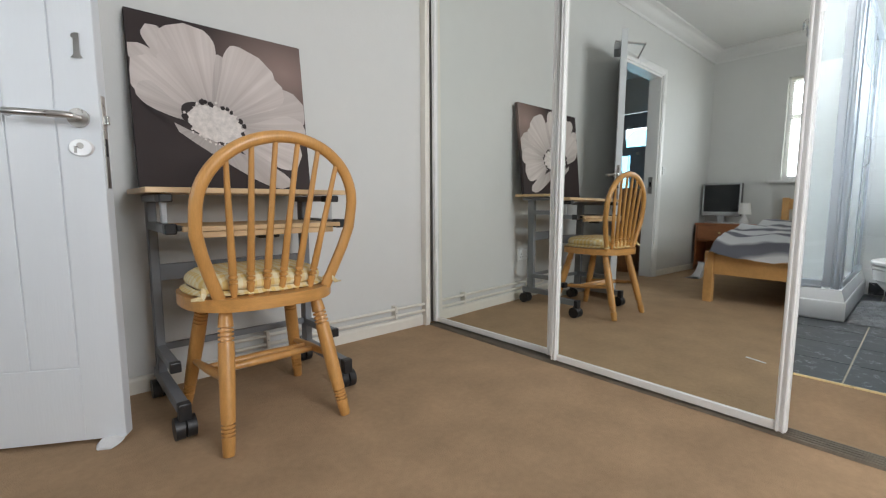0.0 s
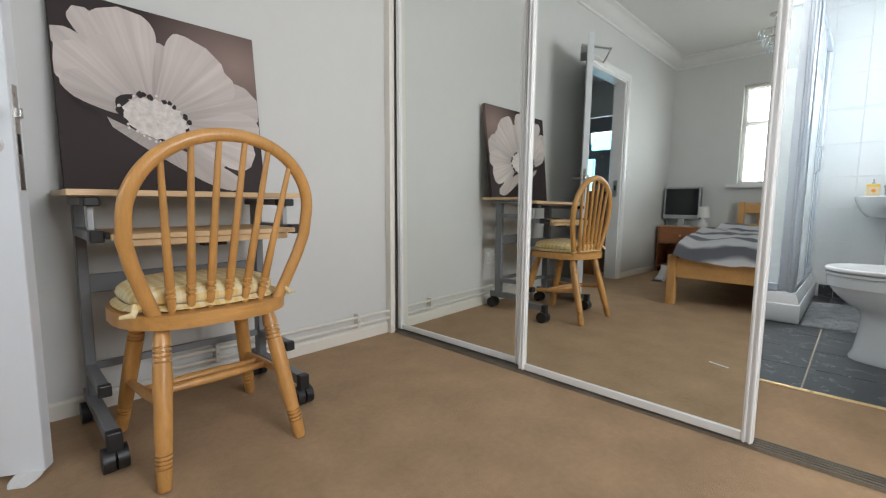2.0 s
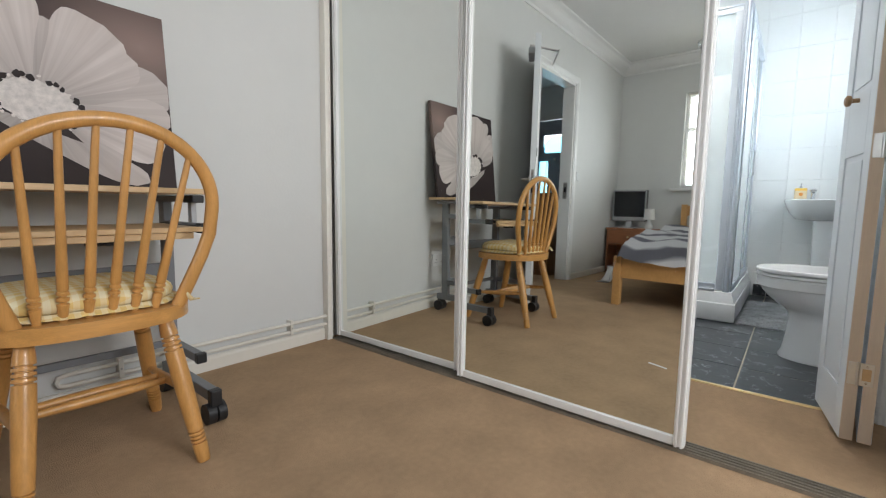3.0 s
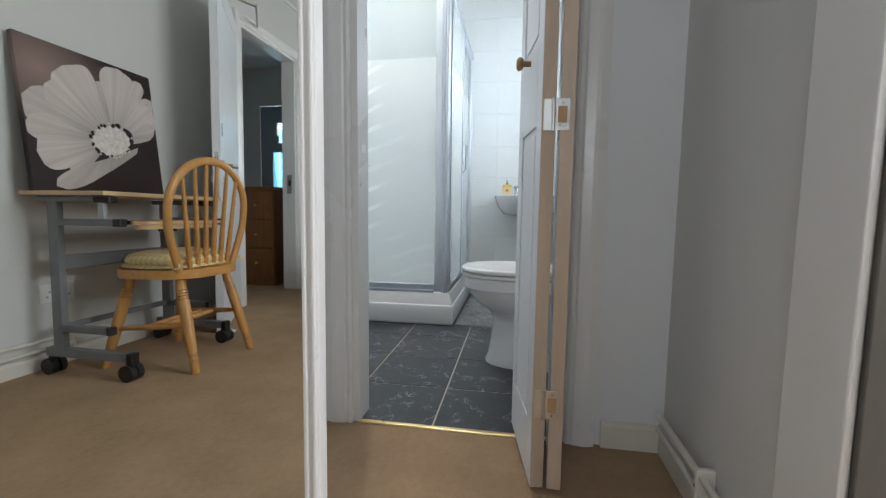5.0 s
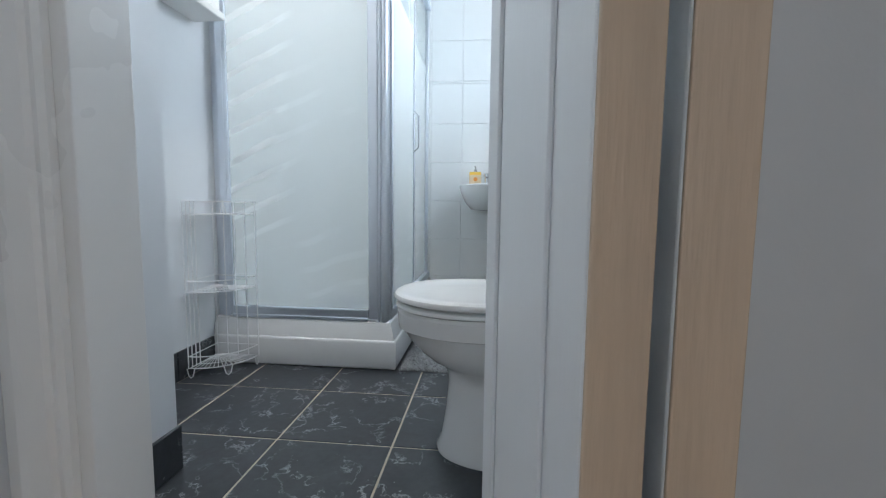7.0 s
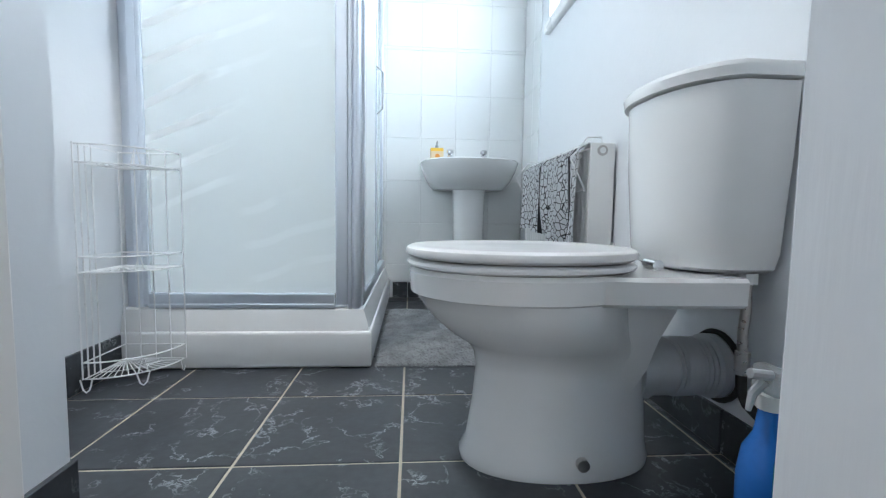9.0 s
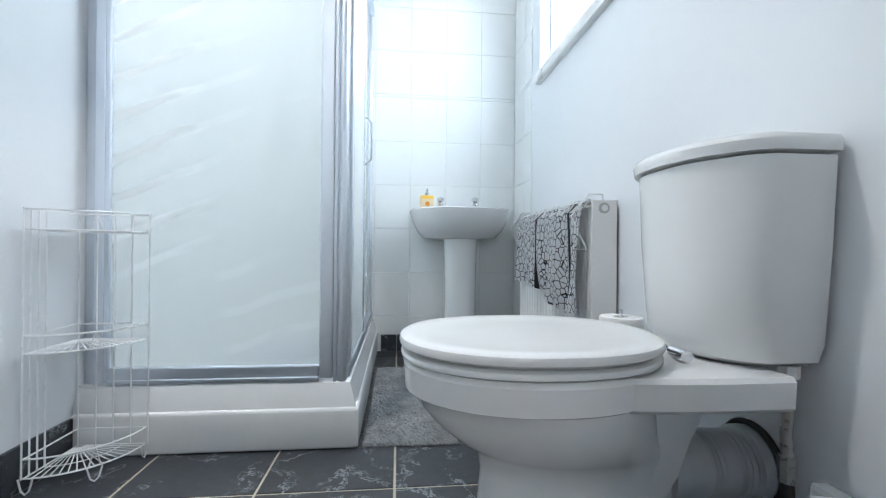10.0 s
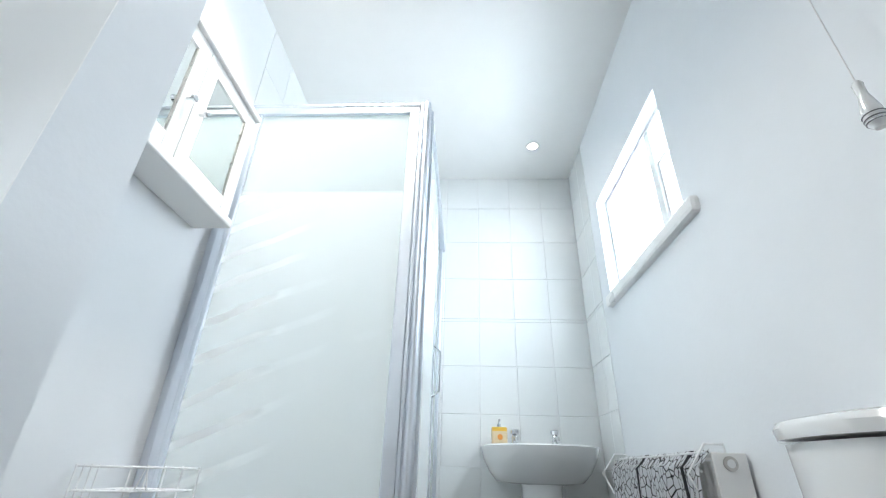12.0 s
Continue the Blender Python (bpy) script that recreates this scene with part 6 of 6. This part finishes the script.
def roll_stand():
    x, y = 3.63, -0.335
    root = thing("toilet_roll_stand", (x, y, 0), "slim chrome stand holding a toilet roll", "toilet roll holder")
    part("base", turned([(0, 0.06), (0.6, 0.06), (1, 0.05)], (x, y, 0), (x, y, 0.012), segs=24), CHROME, root, smooth=True)
    part("pole", tube([(x, y, 0.012), (x, y, 0.43)], 0.005), CHROME, root)
    part("rest", tube([(x, y, 0.300), (x, y, 0.308)], 0.035, segs=20), CHROME, root)
    r = thing("toilet_roll", (x, y, 0.31), "white toilet roll standing upright", "toilet roll")
    bm = bmesh.new()
    rings(bm, [[(x + q * math.cos(k * math.tau / 32), y + q * math.sin(k * math.tau / 32), z) for k in range(32)] for q, z in ((0.055, 0.309), (0.056, 0.312), (0.056, 0.408), (0.054, 0.411), (0.021, 0.411), (0.020, 0.408), (0.020, 0.312), (0.021, 0.309))], closed=True)
    part("paper", bm, PAPER, r, smooth=True)


roll_stand()


def cabinet():
    x0, x1, y0, y1, z0, z1 = 3.13, 3.764, 1.046, YL, 1.376, 1.805
    root = thing("bathroom_cabinet", (3.5, 1.1, z0), "white wall cabinet with two mirrored doors and steel knobs", "cabinet")
    part("carcass", box(x0, x1, y0 + 0.018, y1, z0 + 0.012, z1, 0.003), GLOSSWHITE, root)
    part("bottom_ledge", box(x0 - 0.012, x1 + 0.008, y0 - 0.014, y1, z0 - 0.016, z0 + 0.012, 0.005), GLOSSWHITE, root)
    part("top_ledge", box(x0 - 0.012, x1 + 0.008, y0 - 0.014, y1, z1, z1 + 0.018, 0.005), GLOSSWHITE, root)
    mid = 3.462
    for a, b, kx in ((x0 + 0.004, mid - 0.0015, mid - 0.030), (mid + 0.0015, x1 - 0.004, mid + 0.034)):
        f = 0.050
        za, zb = z0 + 0.016, z1 - 0.004
        bm = box(a, a + f, y0, y0 + 0.018, za, zb, 0.002)
        box(b - f, b, y0, y0 + 0.018, za, zb, 0.002, bm)
        box(a + f, b - f, y0 + 0.0005, y0 + 0.0175, za, za + f, 0.002, bm)
        box(a + f, b - f, y0 + 0.0005, y0 + 0.0175, zb - f, zb, 0.002, bm)
        d = part("cabinet_door", bm, GLOSSWHITE, root)
        part("mirror_inset", box(a + f - 0.002, b - f + 0.002, y0 + 0.007, y0 + 0.011, za + f - 0.002, zb - f + 0.002), MIRROR, d)
        for p0, p1, q0, q1 in ((a + f - 0.001, a + f + 0.003, za + f, zb - f), (b - f - 0.003, b - f + 0.001, za + f, zb - f)):
            part("inset_bead", box(p0, p1, y0 + 0.003, y0 + 0.008, q0, q1), STEEL, d)
        part("knob", turned([(0, 0.005), (0.5, 0.005), (0.6, 0.010), (0.9, 0.011), (1, 0.008)], (kx, y0, 1.580), (kx, y0 - 0.028, 1.580), segs=14), CHROME, d, smooth=True)


cabinet()


def caddy():
    cx, cy, R = 3.803, 1.134, 0.174
    root = thing("corner_caddy", (cx, cy, 0), "white wire three-tier corner rack standing on the tiles", "shower caddy")
    r = 0.0023
    arc = lambda rad, z: [(cx - rad * math.cos(a), cy - rad * math.sin(a), z) for a in [k * math.pi / 2 / 18 for k in range(19)]]
    for base, up in ((0.040, 0.046), (0.332, 0.042), (0.626, 0.048)):
        part("shelf_rim", tube(arc(R, base) + [(cx, cy, base)], r, segs=6, closed=True), WIRE, root)
        part("guard_rail", tube(arc(R + 0.002, base + up) + [(cx, cy, base + up)], r, segs=6, closed=True), WIRE, root)
        for k in range(1, 16):
            a = k * math.pi / 2 / 16
            part("shelf_wire", tube([(cx - 0.02 * math.cos(a), cy - 0.02 * math.sin(a), base), (cx - R * math.cos(a), cy - R * math.sin(a), base)], 0.0016, segs=5), WIRE, root)
        for f in (0.35, 0.65):
            part("shelf_ring", tube(arc(R * f, base - 0.002), 0.0016, segs=5), WIRE, root)
        a = math.pi / 4
        part("front_loop", tube([(cx - R * math.cos(a - 0.07), cy - R * math.sin(a - 0.07), base), (cx - R * math.cos(a), cy - R * math.sin(a), base + up + 0.006), (cx - R * math.cos(a + 0.07), cy - R * math.sin(a + 0.07), base)], r, segs=6), WIRE, root)
    for d in (0.112, 0.135, 0.158, 0.180):
        part("upright", tube([(cx - d, cy, 0.040), (cx - d, cy, 0.678)], r, segs=6), WIRE, root)
    for d in (0.045, 0.09, 0.135, 0.180):
        part("upright", tube([(cx, cy - d, 0.040), (cx, cy - d, 0.678)], r, segs=6), WIRE, root)
    part("upright", tube([(cx, cy, 0.0), (cx, cy, 0.678)], r, segs=6), WIRE, root)
    for a in (0.02, math.pi / 4, math.pi / 2 - 0.02):
        pts = [(cx - R * math.cos(a + s), cy - R * math.sin(a + s), z) for s, z in ((-0.09, 0.038), (-0.05, 0.010), (0.0, 0.0025), (0.05, 0.010), (0.09, 0.038))]
        part("foot", tube(pts, r, segs=6), WIRE, root)


caddy()


def bath_rug():
    bm = bmesh.new()
    rs = random.Random(7)
    x0, x1, y0, y1, nx, ny = 3.815, 4.645, -0.115, 0.366, 130, 76
    grid = []
    for i in range(nx):
        for j in range(ny):
            u, v = i / (nx - 1), j / (ny - 1)
            edge = min(u * 16, (1 - u) * 16, v * 9, (1 - v) * 9, 1.0)
            z = 0.004 + (0.017 + 0.007 * rs.random() + 0.004 * noise.noise((u * 14, v * 9, 0))) * edge ** 0.5
            grid.append(bm.verts.new((x0 + (x1 - x0) * u + rs.uniform(-0.003, 0.003), y0 + (y1 - y0) * v + rs.uniform(-0.003, 0.003), z)))
    for i in range(nx - 1):
        for j in range(ny - 1):
            bm.faces.new((grid[i * ny + j], grid[(i + 1) * ny + j], grid[(i + 1) * ny + j + 1], grid[i * ny + j + 1]))
    for f in (bmesh.ops.extrude_edge_only(bm, edges=[e for e in bm.edges if e.is_boundary])["geom"],):
        for g in f:
            if isinstance(g, bmesh.types.BMVert):
                g.co.z = 0.0
    tagged(link("bath_rug", bm, RUG), "grey shaggy bath mat beside the shower tray", "bath mat")


bath_rug()


def cleaning_bottles():
    x, y = 3.03, -0.315
    sp = thing("spray_bottle", (x, y, 0), "blue cleaning spray bottle with clear shoulder and grey trigger", "spray bottle")
    prof = [(0, 0.036), (0.02, 0.039), (0.45, 0.040), (0.66, 0.034), (0.80, 0.020), (1, 0.015)]
    part("body", turned(prof, (x, y, 0), (x, y, 0.205), segs=24), BLUE, sp, smooth=True)
    part("collar", turned([(0, 0.019), (1, 0.019)], (x, y, 0.205), (x, y, 0.228), segs=20), PLASTICWHITE, sp, smooth=True)
    part("shroud", box(x - 0.026, x + 0.030, y - 0.014, y + 0.014, 0.228, 0.272, 0.008), CLEARPLASTIC, sp)
    part("nozzle", tube([(x - 0.012, y + 0.010, 0.262), (x - 0.010, y + 0.046, 0.266)], 0.008, segs=10), GREYPVC, sp)
    part("trigger", tube([(x - 0.008, y + 0.020, 0.252), (x - 0.006, y + 0.036, 0.232), (x - 0.004, y + 0.040, 0.205)], [0.008, 0.007, 0.004], segs=8), GREYPVC, sp, smooth=True)
    x, y = 2.945, -0.305
    tb = thing("cleaner_bottle", (x, y, 0), "teal cleaner bottle with a red cap", "bottle")
    part("body", turned([(0, 0.036), (0.03, 0.040), (0.60, 0.041), (0.80, 0.034), (0.94, 0.020), (1, 0.018)], (x, y, 0), (x, y, 0.242), segs=24), TEAL, tb, smooth=True)
    part("cap", turned([(0, 0.022), (0.1, 0.024), (0.75, 0.023), (0.92, 0.018), (1, 0.012)], (x, y, 0.242), (x, y, 0.285), segs=18), RED, tb, smooth=True)
    bm = bmesh.new()
    rings(bm, [[(2.955 + (0.055 + 0.012 * noise.noise((k * 0.6, j * 0.7, 2))) * math.sin(v) * math.cos(k * math.tau / 24), -0.205 + (0.04 + 0.010 * noise.noise((k * 0.5, j, 5))) * math.sin(v) * math.sin(k * math.tau / 24), 0.045 - 0.044 * math.cos(v)) for k in range(24)] for j, v in enumerate([0.03 + q / 9 * (math.pi - 0.06) for q in range(10)])])
    tagged(link("net_sponge", bm, lines_material("blue_netting", (0.12, 0.36, 0.72), (0.60, 0.74, 0.86), 190, 0.06, 0.12), smooth=True), "light blue net sponge beside the cleaner bottles", "sponge")


cleaning_bottles()


def pull_cord():
    x, y = 3.130, -0.362
    root = thing("pull_cord", (x, y, HW), "white ceiling pull cord with a banded acorn handle", "pull cord")
    part("ceiling_switch", turned([(0, 0.042), (0.8, 0.040), (1, 0.03)], (x, y, HW), (x, y, HW - 0.03), segs=24), PLASTICWHITE, root, smooth=True)
    part("cord", tube([(x, y, HW - 0.03), (x, y, 1.268)], 0.0012, segs=6), CLOTHWHITE, root)
    h = part("handle", turned([(0, 0.005), (0.06, 0.008), (0.12, 0.007), (0.3, 0.007), (0.62, 0.0135), (0.80, 0.0148), (0.92, 0.0125), (1, 0.007)], (x, y, 1.274), (x, y, 1.177), segs=20), CERAMIC, root, smooth=True)
    for z, q in ((1.202, 0.0150), (1.194, 0.0147), (1.188, 0.0138)):
        part("handle_band", tube([(x + q * math.cos(k * math.tau / 20), y + q * math.sin(k * math.tau / 20), z) for k in range(20)], 0.0011, segs=5, closed=True), GREYSTEEL, h)


pull_cord()


def downlight(x, y):
    root = thing("downlight", (x, y, HW), "small recessed ceiling downlight, switched on", "downlight", "bathroom downlights")
    bm = bmesh.new()
    rings(bm, [[(x + q * math.cos(k * math.tau / 28), y + q * math.sin(k * math.tau / 28), HW + z) for k in range(28)] for q, z in ((0.043, 0.0), (0.041, -0.005), (0.031, -0.006), (0.030, 0.0))], closed=True)
    part("bezel", bm, GLOSSWHITE, root, smooth=True)
    part("bulb_face", tube([(x, y, HW - 0.001), (x, y, HW - 0.003)], 0.029, segs=24), BULB, root)


downlight(4.70, -0.13)
# fitting added out of view for the unseen second spot
downlight(3.42, 0.74)


# ---- small marks ----
structure("trim_nib", box(2.703, 2.947, 0.758, 0.7715, 0, HW, 0.003), GLOSSWHITE, "white gloss boarding inside the bathroom doorway", "trim")
bead = bmesh.new()
tube([(3.834, YL - 0.002, 0.120), (3.836, YL - 0.003, 0.155), (3.840, YL - 0.002, 0.192)], [0.004, 0.005, 0.003], bead, 8)
tagged(link("sealant_bead", bead, mat("stained_sealant", (0.34, 0.27, 0.17), 0.6, vary=0.3, scale=60), smooth=True), "brown stained sealant at the end of the shower tray", "sealant")
outlet = thing("cable_outlet", (2.595, 0.618, 0.185), "small worn cable outlet on the wardrobe end panel", "cable outlet")
part("plate", box(2.575, 2.605, 0.624, 0.6295, 0.155, 0.215, 0.001), CREAM, outlet)
for zz in (0.168, 0.185, 0.202):
    part("plate_hole", tube([(2.590, 0.6245, zz), (2.590, 0.6232, zz)], 0.004, segs=8), KNOBWOOD, outlet)


# thin white sliver on the carpet, built as a flat box
slip = box(-0.045, 0.045, -0.006, 0.006, 0.002, 0.004, 0.0005, m=Matrix.Translation((1.183, 0.595, 0)) @ Matrix.Rotation(radians(-70), 4, "Z") @ Matrix.Translation((0, 0, -0.0018)))
tagged(link("white_sliver", slip, PAPER), "narrow white sliver lying on the carpet", "paper slip")


# ---- tiles ----
CACHE = {}


def tile_mesh(w, h, t, material):
    key = (round(w, 4), round(h, 4), t, material.name)
    if key not in CACHE:
        c = 0.0016
        v = [(x, y, 0) for x, y in ((0, 0), (w, 0), (w, h), (0, h))] + [(x, y, t - c) for x, y in ((0, 0), (w, 0), (w, h), (0, h))] + [(x, y, t) for x, y in ((c, c), (w - c, c), (w - c, h - c), (c, h - c))]
        f = [(a + o, (a + 1) % 4 + o, (a + 1) % 4 + 4 + o, a + 4 + o) for o in (0, 4) for a in range(4)] + [(8, 9, 10, 11)]
        me = bpy.data.meshes.new("tile")
        me.from_pydata(v, [], f)
        me.materials.append(material)
        CACHE[key] = me
    return CACHE[key]


def tile_field(name, parent, origin, u, v, us, vs, t, gap, material, jitter=0.0):
    """Tiles between the joint lines us and vs, on the plane through origin along u and v."""
    u, v, o = Vector(u), Vector(v), Vector(origin)
    n = u.cross(v)
    rs = random.Random(len(us) * 31 + len(vs))
    for a, b in zip(us, us[1:]):
        for c, d in zip(vs, vs[1:]):
            w, h = b - a - gap, d - c - gap
            if w < 0.012 or h < 0.012:
                continue
            ob = new(name, tile_mesh(w, h, t, material))
            p = o + u * (a + gap / 2) + v * (c + gap / 2) + n * rs.uniform(-jitter, jitter)
            ob.matrix_basis = Matrix(((u.x, v.x, n.x, p.x), (u.y, v.y, n.y, p.y), (u.z, v.z, n.z, p.z), (0, 0, 0, 1)))
            ob.parent = parent


def lines(start, step, lo, hi):
    k = math.ceil((lo - start) / step + 1e-6)
    out = [lo]
    while start + k * step < hi - 1e-6:
        out.append(start + k * step)
        k += 1
    return out + [hi]


O = bpy.data.objects
tile_field("floor_tile", O["bathroom_subfloor"], (0, 0, -0.0065), (1, 0, 0), (0, 1, 0), lines(3.257, 0.332, XP + 0.012, XB), lines(0.268, 0.332, YS, YL), 0.0065, 0.006, SLATE, 0.0004)
rows = [0.100, 0.203, 0.455, 0.707, 0.957, 1.208, 1.462, 1.480, 1.732, 1.984, 2.236, HW]
tile_field("wall_tile", O["wall_bath_end"], (XB, 0, 0), (0, -1, 0), (0, 0, 1), [-y for y in reversed(lines(0.198, 0.205, YS, YL))], rows, 0.0035, 0.0024, TILE, 0.0002)
tile_field("wall_tile", O["wall_shower"], (0, YL, 0), (1, 0, 0), (0, 0, 1), lines(3.880, 0.205, 3.875, XB - 0.006), rows, 0.0035, 0.0024, TILE, 0.0002)
tile_field("wall_tile", O["wall_lobby"], (XB, YS, 0), (-1, 0, 0), (0, 0, 1), [0.006, 0.205, 0.335], rows, 0.0035, 0.0024, TILE, 0.0002)
tile_field("skirting_tile", O["wall_bath_end"], (XB, 0, 0), (0, -1, 0), (0, 0, 1), [-y for y in reversed(lines(0.268, 0.332, YS + 0.008, 0.36))], [0.0, 0.098], 0.008, 0.004, SLATE)
tile_field("skirting_tile", O["wall_shower"], (0, YL, 0), (1, 0, 0), (0, 0, 1), lines(3.257, 0.332, 3.092, 3.812), [0.0, 0.115], 0.008, 0.004, SLATE)
tile_field("skirting_tile", O["wall_nib"], (0, 0.772, 0), (1, 0, 0), (0, 0, 1), lines(3.257, 0.332, 2.949, 3.098), [0.0, 0.115], 0.008, 0.004, SLATE)
tile_field("skirting_tile", O["wall_nib"], (3.09, 0, 0), (0, 1, 0), (0, 0, 1), lines(0.268, 0.332, 0.772, YL - 0.008), [0.0, 0.115], 0.008, 0.004, SLATE)
tile_field("skirting_tile", O["wall_lobby"], (0, YS, 0), (-1, 0, 0), (0, 0, 1), [-x for x in reversed(lines(3.257, 0.332, 2.712, XB - 0.008))], [0.0, 0.098], 0.008, 0.004, SLATE)
